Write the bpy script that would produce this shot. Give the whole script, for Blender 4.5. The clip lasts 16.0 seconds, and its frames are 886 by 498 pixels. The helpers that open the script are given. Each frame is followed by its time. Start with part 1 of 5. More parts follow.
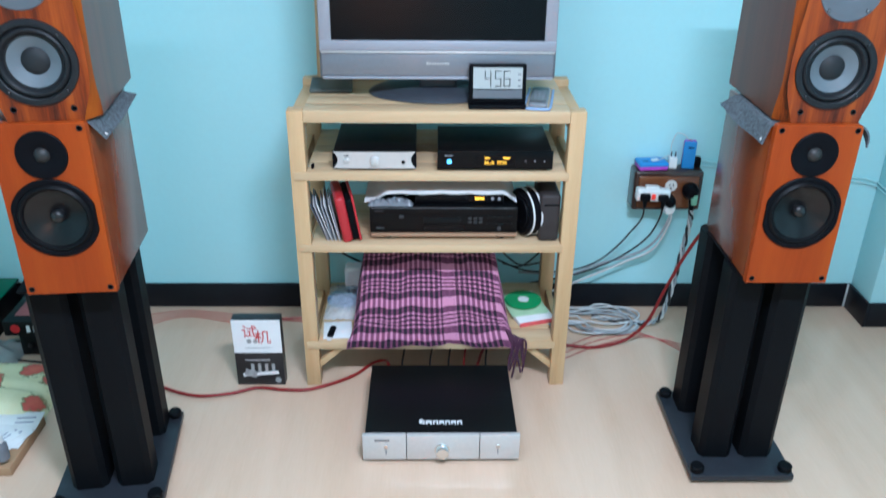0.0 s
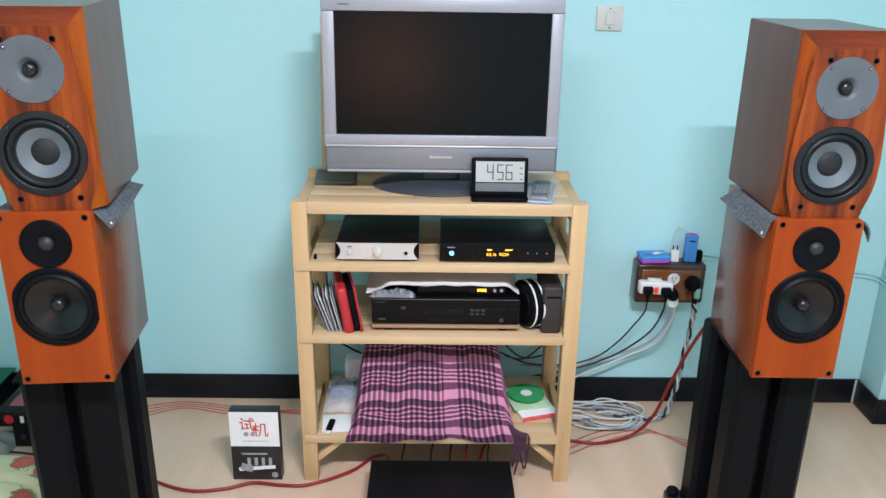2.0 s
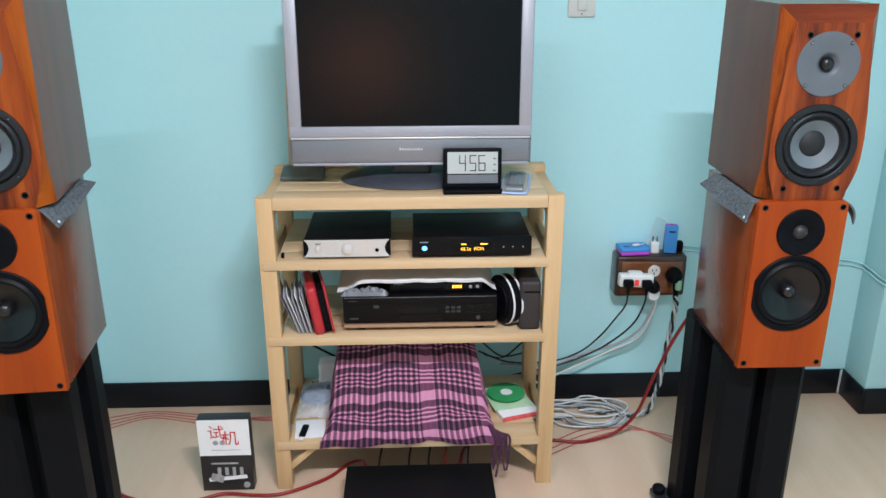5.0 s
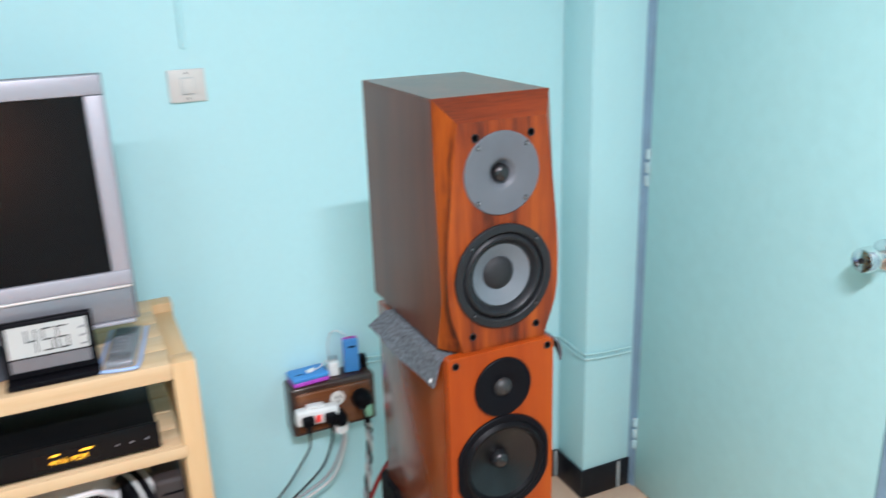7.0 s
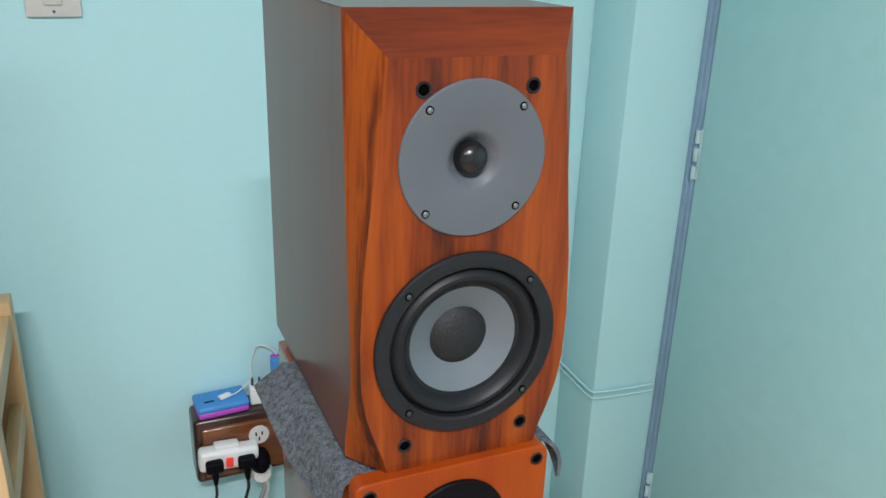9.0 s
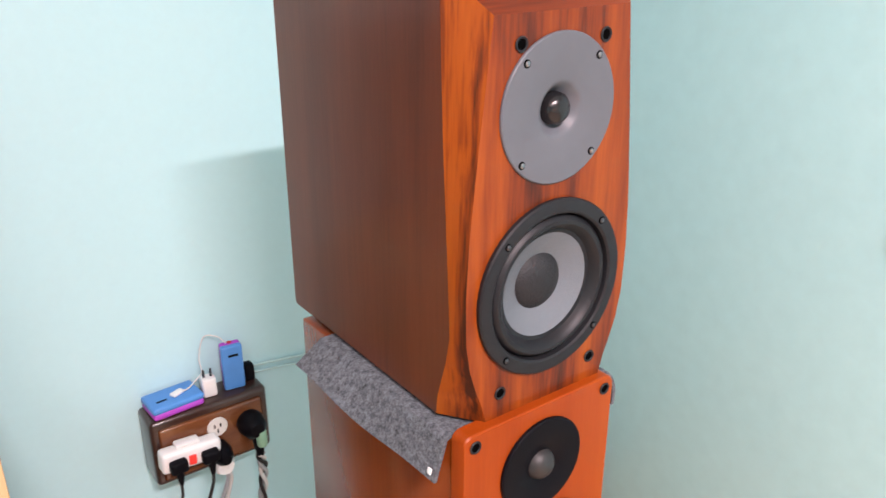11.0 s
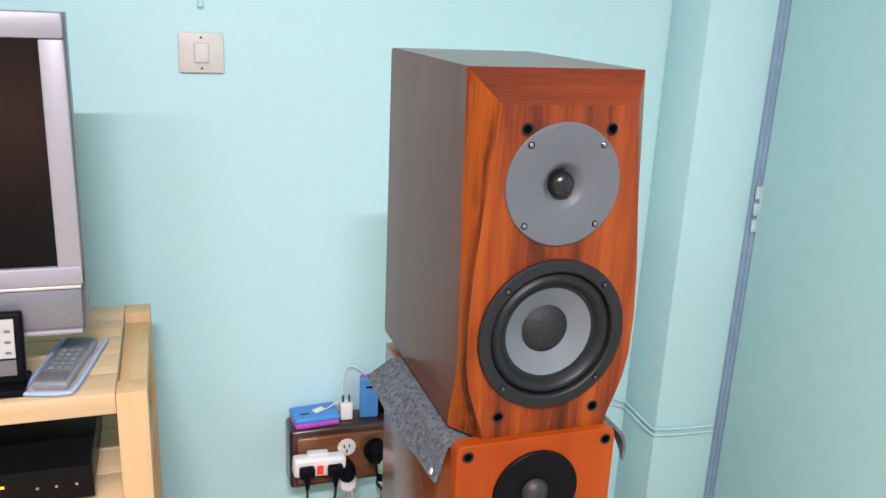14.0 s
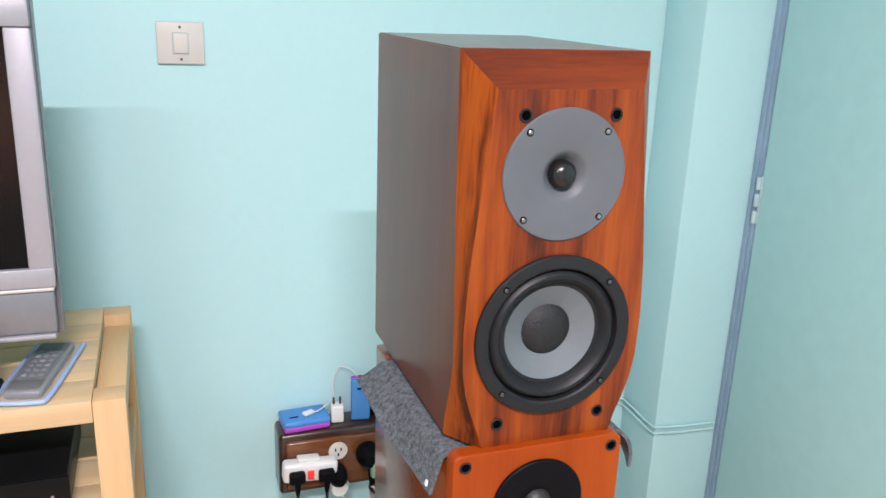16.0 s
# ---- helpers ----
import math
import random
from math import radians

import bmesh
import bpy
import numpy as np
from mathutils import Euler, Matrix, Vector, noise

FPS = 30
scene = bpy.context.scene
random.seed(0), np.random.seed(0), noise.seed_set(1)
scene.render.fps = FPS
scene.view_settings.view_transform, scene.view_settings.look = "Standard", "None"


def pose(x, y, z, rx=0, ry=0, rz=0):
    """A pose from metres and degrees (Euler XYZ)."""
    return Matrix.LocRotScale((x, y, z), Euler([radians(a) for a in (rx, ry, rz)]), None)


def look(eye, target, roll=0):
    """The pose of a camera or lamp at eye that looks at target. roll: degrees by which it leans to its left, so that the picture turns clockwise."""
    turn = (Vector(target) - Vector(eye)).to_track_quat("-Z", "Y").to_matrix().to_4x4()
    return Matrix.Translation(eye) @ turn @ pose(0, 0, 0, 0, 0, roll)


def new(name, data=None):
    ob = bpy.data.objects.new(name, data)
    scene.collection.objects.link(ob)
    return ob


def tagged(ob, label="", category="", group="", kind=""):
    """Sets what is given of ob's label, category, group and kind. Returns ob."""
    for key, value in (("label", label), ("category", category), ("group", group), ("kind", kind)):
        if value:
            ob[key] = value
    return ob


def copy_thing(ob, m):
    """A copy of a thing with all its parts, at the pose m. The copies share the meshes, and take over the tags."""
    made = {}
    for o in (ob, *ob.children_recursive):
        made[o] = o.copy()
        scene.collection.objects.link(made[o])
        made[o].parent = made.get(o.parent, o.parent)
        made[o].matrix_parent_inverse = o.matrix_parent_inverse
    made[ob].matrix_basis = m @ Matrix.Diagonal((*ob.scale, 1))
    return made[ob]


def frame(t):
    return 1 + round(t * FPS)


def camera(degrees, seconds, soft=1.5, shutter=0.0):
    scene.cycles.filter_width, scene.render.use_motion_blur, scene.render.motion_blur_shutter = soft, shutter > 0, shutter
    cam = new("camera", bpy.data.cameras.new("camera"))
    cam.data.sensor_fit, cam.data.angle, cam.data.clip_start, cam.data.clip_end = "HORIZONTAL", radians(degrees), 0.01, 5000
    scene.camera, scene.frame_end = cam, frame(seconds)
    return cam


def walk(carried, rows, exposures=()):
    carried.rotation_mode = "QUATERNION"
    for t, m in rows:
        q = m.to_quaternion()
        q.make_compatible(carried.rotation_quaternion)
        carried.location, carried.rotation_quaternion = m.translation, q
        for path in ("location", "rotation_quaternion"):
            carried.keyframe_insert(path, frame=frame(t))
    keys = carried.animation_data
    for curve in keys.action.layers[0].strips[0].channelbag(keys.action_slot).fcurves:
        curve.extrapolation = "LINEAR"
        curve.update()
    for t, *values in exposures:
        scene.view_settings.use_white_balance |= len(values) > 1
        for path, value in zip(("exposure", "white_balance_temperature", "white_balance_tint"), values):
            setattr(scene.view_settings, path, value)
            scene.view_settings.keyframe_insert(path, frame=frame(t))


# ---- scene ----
cam = camera(56.9, 16.0, shutter=0.4)
PATH = [
    (0, (0.093, 0.049, 1.59), (0.13, 1.834, 0.689), 0.6),
    (0.5, (0.093, 0.043, 1.593), (0.127, 1.897, 0.843), 0.6),
    (1, (0.089, 0.04, 1.591), (0.126, 1.915, 0.896), 0.9),
    (1.5, (0.09, 0.042, 1.595), (0.123, 1.919, 0.904), 0.9),
    (2, (0.095, 0.054, 1.587), (0.124, 1.929, 0.891), 0.9),
    (2.5, (0.096, 0.055, 1.588), (0.128, 1.928, 0.886), 0.8),
    (3, (0.093, 0.045, 1.589), (0.126, 1.918, 0.887), 1.0),
    (3.2, (0.093, 0.042, 1.589), (0.126, 1.915, 0.888), 1.0),
    (5.3, (0.124, 0.173, 1.530), (0.225, 2.050, 0.848), -0.6),
    (5.5, (0.132, 0.214, 1.537), (0.31, 2.088, 0.86), -1.9),
    (6, (0.263, 0.354, 1.546), (0.664, 2.219, 0.947), -3.5),
    (6.2, (0.342, 0.443, 1.586), (0.762, 2.311, 1.006), -3.7),
    (6.5, (0.387, 0.514, 1.632), (0.863, 2.363, 1.036), -3.4),
    (6.8, (0.376, 0.615, 1.613), (1.007, 2.407, 0.990), -2.4),
    (7, (0.379, 0.71, 1.603), (1.165, 2.437, 0.971), -1.9),
    (7.3, (0.371, 0.890, 1.600), (1.416, 2.467, 0.951), -0.3),
    (7.5, (0.365, 0.969, 1.595), (1.48, 2.494, 0.938), -0.1),
    (7.7, (0.357, 1.003, 1.590), (1.504, 2.502, 0.927), 0.4),
    (8, (0.386, 1.055, 1.567), (1.542, 2.544, 0.897), 0.7),
    (8.3, (0.510, 1.123, 1.518), (1.624, 2.640, 0.841), 2.6),
    (8.5, (0.605, 1.176, 1.483), (1.582, 2.778, 0.79), 3.6),
    (8.7, (0.695, 1.188, 1.485), (1.442, 2.902, 0.774), 2.1),
    (10.8, (0.495, 1.286, 1.475), (1.541, 2.805, 0.701), -0.3),
    (11, (0.482, 1.285, 1.475), (1.577, 2.769, 0.702), 0.1),
    (11.5, (0.468, 1.25, 1.478), (1.631, 2.7, 0.74), 1.5),
    (12, (0.472, 1.185, 1.48), (1.595, 2.687, 0.786), 2.3),
    (12.5, (0.529, 1.102, 1.495), (1.505, 2.738, 0.884), 2.0),
    (13, (0.575, 1.027, 1.502), (1.322, 2.794, 0.939), 1.4),
    (13.5, (0.586, 1.017, 1.5), (1.223, 2.825, 0.928), 2.5),
    (14, (0.582, 1.03, 1.491), (1.205, 2.842, 0.917), 2.6),
    (14.5, (0.577, 1.04, 1.488), (1.194, 2.852, 0.911), 2.2),
    (15, (0.582, 1.044, 1.485), (1.204, 2.855, 0.906), 1.5),
    (15.5, (0.592, 1.051, 1.487), (1.261, 2.844, 0.905), 2.0),
    (16, (0.599, 1.085, 1.475), (1.241, 2.886, 0.891), 2.1),
]
EXPOSURES = [
    (0.0, -0.13, 5250, 2), (0.6, -0.10, 5550, 4), (1.5, -0.08, 6100, 8), (2.2, -0.08, 6300, 9), (3.0, -0.08, 6380, 9), (5.5, -0.26, 6200, 8), (6.0, -0.28, 6020, 6), (6.5, -0.13, 6280, 9),
    (7.0, 0.02, 6480, 12), (7.4, -0.3, 6280, 6), (8.0, -0.60, 6400, 6), (8.6, -0.50, 6500, 6), (10.8, 0.23, 7700, 32), (12.4, 0.17, 7450, 29), (13.0, 0.10, 7300, 25), (14.5, 0.06, 7120, 20), (16.0, 0.06, 7080, 19),
]
walk(cam, [(t, look(eye, target, roll)) for t, eye, target, roll in PATH], EXPOSURES)

# ---------------------------------------------------------------- light
world = bpy.data.worlds.new("room_world")
scene.world = world
world.use_nodes = True
world.node_tree.nodes["Background"].inputs["Color"].default_value = (0.6, 0.7, 0.8, 1)
world.node_tree.nodes["Background"].inputs["Strength"].default_value = 0.05
for x, y, watts in ((0.465, 0.40, 90), (-0.50, 0.40, 21)):
    tube_data = bpy.data.lights.new("ceiling_tube", "AREA")
    tube_data.shape, tube_data.size, tube_data.size_y = "RECTANGLE", 0.6, 0.06
    tube_data.energy, tube_data.color = watts, (0.97, 0.96, 1.05)
    new("ceiling_tube", tube_data).matrix_world = pose(x, y, 2.53)

# ---------------------------------------------------------------- materials


def mat(name, color, rough=0.5, metal=0.0, vary=0.12, scale=30.0, bump=0.0, bump_scale=None, coat=0.0, trans=0.0, emit=0.0, big=3.0, alpha=1.0, ior=1.45, spec=0.5):
    m = bpy.data.materials.new(name)
    m.use_nodes = True
    t = m.node_tree
    b = t.nodes["Principled BSDF"]
    b.inputs["Roughness"].default_value, b.inputs["Metallic"].default_value = rough, metal
    b.inputs["Coat Weight"].default_value, b.inputs["Transmission Weight"].default_value = coat, trans
    b.inputs["Coat Roughness"].default_value = 0.12
    b.inputs["Alpha"].default_value, b.inputs["IOR"].default_value, b.inputs["Specular IOR Level"].default_value = alpha, ior, spec
    c = t.nodes.new("ShaderNodeTexCoord")
    n1, n2 = t.nodes.new("ShaderNodeTexNoise"), t.nodes.new("ShaderNodeTexNoise")
    n1.inputs["Scale"].default_value, n1.inputs["Detail"].default_value = scale, 5
    n2.inputs["Scale"].default_value, n2.inputs["Detail"].default_value = big, 3
    t.links.new(c.outputs["Object"], n1.inputs["Vector"])
    t.links.new(c.outputs["Object"], n2.inputs["Vector"])
    add = t.nodes.new("ShaderNodeMath")
    add.operation = "ADD"
    t.links.new(n1.outputs["Fac"], add.inputs[0])
    t.links.new(n2.outputs["Fac"], add.inputs[1])
    r = t.nodes.new("ShaderNodeMapRange")
    r.inputs["From Min"].default_value, r.inputs["From Max"].default_value = 0.6, 1.4
    r.inputs["To Min"].default_value, r.inputs["To Max"].default_value = 1 - vary, 1 + vary
    t.links.new(add.outputs[0], r.inputs["Value"])
    mul = t.nodes.new("ShaderNodeVectorMath")
    mul.operation = "SCALE"
    mul.inputs[0].default_value = color
    t.links.new(r.outputs[0], mul.inputs["Scale"])
    t.links.new(mul.outputs[0], b.inputs["Base Color"])
    if emit:
        b.inputs["Emission Color"].default_value, b.inputs["Emission Strength"].default_value = (*color, 1), emit
    if bump:
        n3, bp = t.nodes.new("ShaderNodeTexNoise"), t.nodes.new("ShaderNodeBump")
        n3.inputs["Scale"].default_value, n3.inputs["Detail"].default_value = bump_scale or scale * 3, 4
        bp.inputs["Strength"].default_value, bp.inputs["Distance"].default_value = bump, 0.002
        t.links.new(c.outputs["Object"], n3.inputs["Vector"])
        t.links.new(n3.outputs["Fac"], bp.inputs["Height"])
        t.links.new(bp.outputs[0], b.inputs["Normal"])
    return m


def wood(name, stops, along="z", fine=60.0, stretch=14.0, rough=0.4, coat=0.0, spec=0.3, turn=0.0, wave=0.35, bump=0.05, big=7.0):
    """Grain along one axis; stops: ramp of (place, colour)."""
    m = bpy.data.materials.new(name)
    m.use_nodes = True
    t = m.node_tree
    b = t.nodes["Principled BSDF"]
    b.inputs["Roughness"].default_value, b.inputs["Coat Weight"].default_value, b.inputs["Coat Roughness"].default_value = rough, coat, 0.1
    b.inputs["Specular IOR Level"].default_value = spec
    c, mp = t.nodes.new("ShaderNodeTexCoord"), t.nodes.new("ShaderNodeMapping")
    sc = [1.0, 1.0, 1.0]
    sc["xyz".index(along)] = 1.0 / stretch
    mp.inputs["Scale"].default_value = sc
    mp.inputs["Rotation"].default_value = (0, radians(turn), 0)
    t.links.new(c.outputs["Object"], mp.inputs["Vector"])
    n1, n2 = t.nodes.new("ShaderNodeTexNoise"), t.nodes.new("ShaderNodeTexNoise")
    n1.inputs["Scale"].default_value, n1.inputs["Detail"].default_value = big * 3, 6
    n1.inputs["Distortion"].default_value = wave
    n2.inputs["Scale"].default_value, n2.inputs["Detail"].default_value = fine * 4, 3
    mix = t.nodes.new("ShaderNodeMix")
    mix.inputs["Factor"].default_value = 0.22
    t.links.new(mp.outputs[0], n1.inputs["Vector"])
    t.links.new(mp.outputs[0], n2.inputs["Vector"])
    t.links.new(n1.outputs["Fac"], mix.inputs["A"])
    t.links.new(n2.outputs["Fac"], mix.inputs["B"])
    ramp = t.nodes.new("ShaderNodeValToRGB")
    while len(ramp.color_ramp.elements) < len(stops):
        ramp.color_ramp.elements.new(0.5)
    for e, (p, col) in zip(ramp.color_ramp.elements, stops):
        e.position, e.color = p, (*col, 1)
    t.links.new(mix.outputs["Result"], ramp.inputs["Fac"])
    t.links.new(ramp.outputs["Color"], b.inputs["Base Color"])
    bp = t.nodes.new("ShaderNodeBump")
    bp.inputs["Strength"].default_value, bp.inputs["Distance"].default_value = bump, 0.001
    t.links.new(n2.outputs["Fac"], bp.inputs["Height"])
    t.links.new(bp.outputs[0], b.inputs["Normal"])
    return m


WALL = mat("turquoise_wall_paint", (0.440, 0.727, 0.760), 0.55, vary=0.02, scale=60, bump=0.06, bump_scale=160, big=1.2)
DOORPAINT = mat("turquoise_door_paint", (0.40, 0.68, 0.69), 0.42, vary=0.04, scale=25, bump=0.05, bump_scale=90, big=1.5)
FRAMEPAINT = mat("blue_grey_frame_paint", (0.24, 0.37, 0.49), 0.4, vary=0.15, scale=18, bump=0.15, bump_scale=60)
CEIL = mat("ceiling_paint", (0.8, 0.82, 0.82), 0.8, vary=0.03)
FLOOR = wood("beige_vinyl_floor", [(0.2, (0.55, 0.385, 0.265)), (0.5, (0.62, 0.445, 0.32)), (0.8, (0.67, 0.495, 0.365))], "y", 40, 9, 0.22, 0.25, bump=0.02, big=4)
SKIRT = mat("black_vinyl_skirting", (0.009, 0.010, 0.013), 0.35, spec=0.25, vary=0.3, scale=12, bump=0.05)
JOINT = mat("sealant_and_shade_grey", (0.45, 0.5, 0.5), 0.6)
PINE_X = wood("pine_boards", [(0.22, (0.43, 0.275, 0.135)), (0.38, (0.56, 0.385, 0.215)), (0.55, (0.61, 0.435, 0.255)), (0.78, (0.66, 0.49, 0.31))], "x", 60, 16, 0.45, 0.1, big=9)
PINE_Z = wood("pine_posts", [(0.22, (0.42, 0.255, 0.112)), (0.38, (0.55, 0.36, 0.18)), (0.58, (0.60, 0.41, 0.22)), (0.78, (0.64, 0.465, 0.27))], "z", 60, 16, 0.45, 0.1, big=9)
PINE_Y = wood("pine_rails", [(0.22, (0.42, 0.255, 0.112)), (0.38, (0.55, 0.36, 0.18)), (0.58, (0.60, 0.41, 0.22)), (0.78, (0.64, 0.465, 0.27))], "y", 60, 16, 0.45, 0.1, big=9)
ROSE = wood("figured_rosewood_veneer", [(0.36, (0.025, 0.007, 0.0034)), (0.43, (0.095, 0.016, 0.0045)), (0.51, (0.174, 0.029, 0.0045)), (0.61, (0.241, 0.046, 0.0056)), (0.76, (0.319, 0.072, 0.0078))], "z", 70, 14, 0.36, 0.06, spec=0.22, big=10)
ROSE_X = wood("figured_rosewood_crosscut", [(0.36, (0.023, 0.006, 0.0032)), (0.46, (0.100, 0.016, 0.0042)), (0.58, (0.158, 0.026, 0.0063)), (0.75, (0.221, 0.042, 0.0074))], "x", 70, 9, 0.36, 0.1, turn=14, big=8)
ROSE_T = wood("figured_rosewood_slanted", [(0.40, (0.045, 0.011, 0.004)), (0.46, (0.17, 0.031, 0.005)), (0.51, (0.27, 0.055, 0.006)), (0.72, (0.37, 0.090, 0.008))], "z", 70, 20, 0.36, 0.06, spec=0.22, turn=-20, big=7.5, wave=0.15)
DARKVENEER = wood("dark_walnut_veneer", [(0.25, (0.060, 0.015, 0.008)), (0.5, (0.112, 0.029, 0.013)), (0.75, (0.165, 0.043, 0.017))], "z", 80, 18, 0.29, 0.16, big=7)
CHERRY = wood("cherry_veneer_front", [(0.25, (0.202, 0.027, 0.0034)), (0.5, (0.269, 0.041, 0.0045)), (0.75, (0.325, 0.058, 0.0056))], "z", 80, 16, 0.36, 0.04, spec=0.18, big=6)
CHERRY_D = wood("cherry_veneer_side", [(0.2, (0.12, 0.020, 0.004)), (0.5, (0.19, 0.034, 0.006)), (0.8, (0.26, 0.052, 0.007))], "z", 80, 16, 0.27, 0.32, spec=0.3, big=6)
MAHOG = wood("mahogany_box", [(0.2, (0.05, 0.017, 0.009)), (0.5, (0.13, 0.042, 0.016)), (0.8, (0.22, 0.085, 0.03))], "x", 80, 10, 0.25, 0.5, big=10)
MAHOG_D = mat("dark_mahogany_edge", (0.035, 0.014, 0.010), 0.3, vary=0.3, coat=0.4)
BLACK = mat("black_powder_coat", (0.0045, 0.0052, 0.0065), 0.45, spec=0.08, vary=0.2, scale=80, bump=0.08, bump_scale=500)
BLACKMETAL = mat("black_anodised_case", (0.004, 0.005, 0.006), 0.36, spec=0.22, vary=0.2, scale=60, bump=0.04, bump_scale=400)
BLACKPLASTIC = mat("black_plastic", (0.0040, 0.0042, 0.0058), 0.46, spec=0.08, vary=0.15)
RUBBER = mat("black_rubber", (0.004, 0.004, 0.005), 0.45, spec=0.12, vary=0.2, scale=50)
CONE = mat("black_polypropylene_cone", (0.003, 0.003, 0.004), 0.30, vary=0.2, scale=40, spec=0.42)
BASKET = mat("dark_grey_basket", (0.011, 0.012, 0.014), 0.5, vary=0.2, scale=90, spec=0.3, bump=0.05, bump_scale=300)
GREYRUBBER = mat("dark_grey_rubber", (0.010, 0.011, 0.013), 0.46, vary=0.2, scale=50, spec=0.30)
DULLDOME = mat("dull_fabric_dome", (0.018, 0.017, 0.017), 0.5, vary=0.15, scale=200)
FOOT = mat("dark_blue_grey_plastic", (0.045, 0.050, 0.062), 0.3, vary=0.1, scale=60, spec=0.4)
CONEGREY = mat("grey_woven_cone", (0.112, 0.132, 0.148), 0.42, vary=0.06, scale=300, bump=0.25, bump_scale=700, spec=0.4)
DUSTCAP = mat("black_fabric_dust_cap", (0.009, 0.010, 0.012), 0.62, vary=0.35, scale=150, bump=0.5, bump_scale=400)
PLATEGREY = mat("grey_satin_plate", (0.092, 0.101, 0.114), 0.45, vary=0.05, scale=60, spec=0.35)
DOME = mat("black_silk_dome", (0.009, 0.009, 0.010), 0.24, vary=0.1)
HOLE = mat("dark_hole", (0.002, 0.002, 0.002), 0.9, spec=0.0)
CHROME = mat("polished_chrome", (0.82, 0.82, 0.82), 0.08, 1.0, vary=0.04)
SCREWHEAD = mat("bright_screw_head", (0.30, 0.30, 0.31), 0.28, 1.0, vary=0.3, scale=900)
BASEPLATE = mat("blue_black_satin_steel", (0.020, 0.023, 0.030), 0.40, vary=0.25, scale=40, spec=0.45, bump=0.05, bump_scale=400)
PANELSILVER = mat("mid_silver_plastic", (0.215, 0.22, 0.245), 0.34, 0.35, vary=0.06, scale=120)
STEEL = mat("screw_steel", (0.11, 0.11, 0.12), 0.35, 1.0)
SILVER = mat("silver_plastic_bezel", (0.33, 0.33, 0.37), 0.42, 0.2, vary=0.04, scale=120)
SILVERDARK = mat("dark_silver_plastic", (0.155, 0.16, 0.18), 0.32, 0.4, vary=0.05, scale=120)
BRUSHED = mat("brushed_aluminium", (0.58, 0.56, 0.545), 0.35, 0.3, vary=0.06, scale=90)
SCREEN = mat("black_screen_film", (0.003, 0.003, 0.004), 0.22, vary=0.1, spec=0.17)
LCD = mat("lcd_glass", (0.42, 0.44, 0.43), 0.25, vary=0.04)
LCDDARK = mat("lcd_segments", (0.03, 0.035, 0.035), 0.4)
WHITEPLASTIC = mat("white_plastic", (0.74, 0.75, 0.74), 0.35, vary=0.05)
CREAMPLASTIC = mat("aged_white_plastic", (0.60, 0.59, 0.56), 0.4, vary=0.06)
FELT = mat("grey_felt", (0.090, 0.103, 0.116), 0.95, vary=0.85, scale=420, bump=0.9, bump_scale=500, big=160)
BLUE = mat("blue_plastic", (0.05, 0.25, 0.60), 0.4, vary=0.08)
MAGENTA = mat("magenta_plastic", (0.42, 0.06, 0.50), 0.4, vary=0.08)
REDCABLE = mat("red_cable_sheath", (0.22, 0.010, 0.012), 0.4, vary=0.25, scale=60)
PINKCABLE = mat("thin_red_wire", (0.45, 0.10, 0.09), 0.5, vary=0.2)
WHITECABLE = mat("white_cable_sheath", (0.60, 0.61, 0.60), 0.45, vary=0.08)
GREYCABLE = mat("grey_cable_sheath", (0.33, 0.36, 0.38), 0.45, vary=0.12)
BLACKCABLE = mat("black_cable_sheath", (0.012, 0.012, 0.014), 0.45)
CONDUIT = mat("painted_conduit", (0.45, 0.69, 0.70), 0.4, vary=0.08)
PAPER = mat("white_paper", (0.78, 0.78, 0.78), 0.7, vary=0.05)
CARD = mat("printed_card_black", (0.018, 0.018, 0.02), 0.4, vary=0.2)
CARDGREY = mat("printed_card_grey", (0.34, 0.34, 0.34), 0.45, vary=0.5, scale=60)
REDINK = mat("red_ink", (0.50, 0.015, 0.02), 0.5)
REDCASE = mat("red_leatherette", (0.42, 0.022, 0.030), 0.4, vary=0.12, bump=0.2, bump_scale=400)
POUCH = mat("dark_brown_pouch", (0.030, 0.024, 0.024), 0.6, vary=0.2, bump=0.3, bump_scale=300)
CLOTHWHITE = mat("white_cotton_cloth", (0.82, 0.82, 0.83), 0.85, vary=0.08, scale=40, bump=0.3, bump_scale=300)
BAGPLASTIC = mat("crinkled_clear_plastic", (0.17, 0.18, 0.20), 0.18, vary=0.25, scale=50, bump=0.8, bump_scale=60)
BLUECD = mat("blue_disc", (0.17, 0.28, 0.50), 0.22, 0.3, vary=0.2)
HAZEBAG = mat("hazy_crinkled_bag", (0.66, 0.71, 0.78), 0.2, vary=0.35, scale=28, bump=1.0, bump_scale=38, alpha=0.42)
GREENCD = mat("green_disc", (0.05, 0.36, 0.12), 0.22, 0.2, vary=0.1)
GREEN = mat("green_board", (0.008, 0.15, 0.075), 0.5, vary=0.15)
ORANGEGLOW = mat("amber_display", (1.0, 0.48, 0.03), 0.5, emit=2.2)
BLUEGLOW = mat("blue_led", (0.15, 0.5, 1.0), 0.5, emit=2.5)
REDGLOW = mat("red_neon_switch", (0.7, 0.04, 0.03), 0.4, emit=0.35)
SHADE = mat("orange_reflection_glow", (1.0, 0.42, 0.24), 0.8, emit=7.0)
CLEAR = mat("clear_sleeve", (0.70, 0.74, 0.78), 0.12, vary=0.1, scale=50, bump=0.5, bump_scale=70, alpha=0.17)
SLEEVEEDGE = mat("blue_sleeve_edge", (0.29, 0.42, 0.67), 0.4)
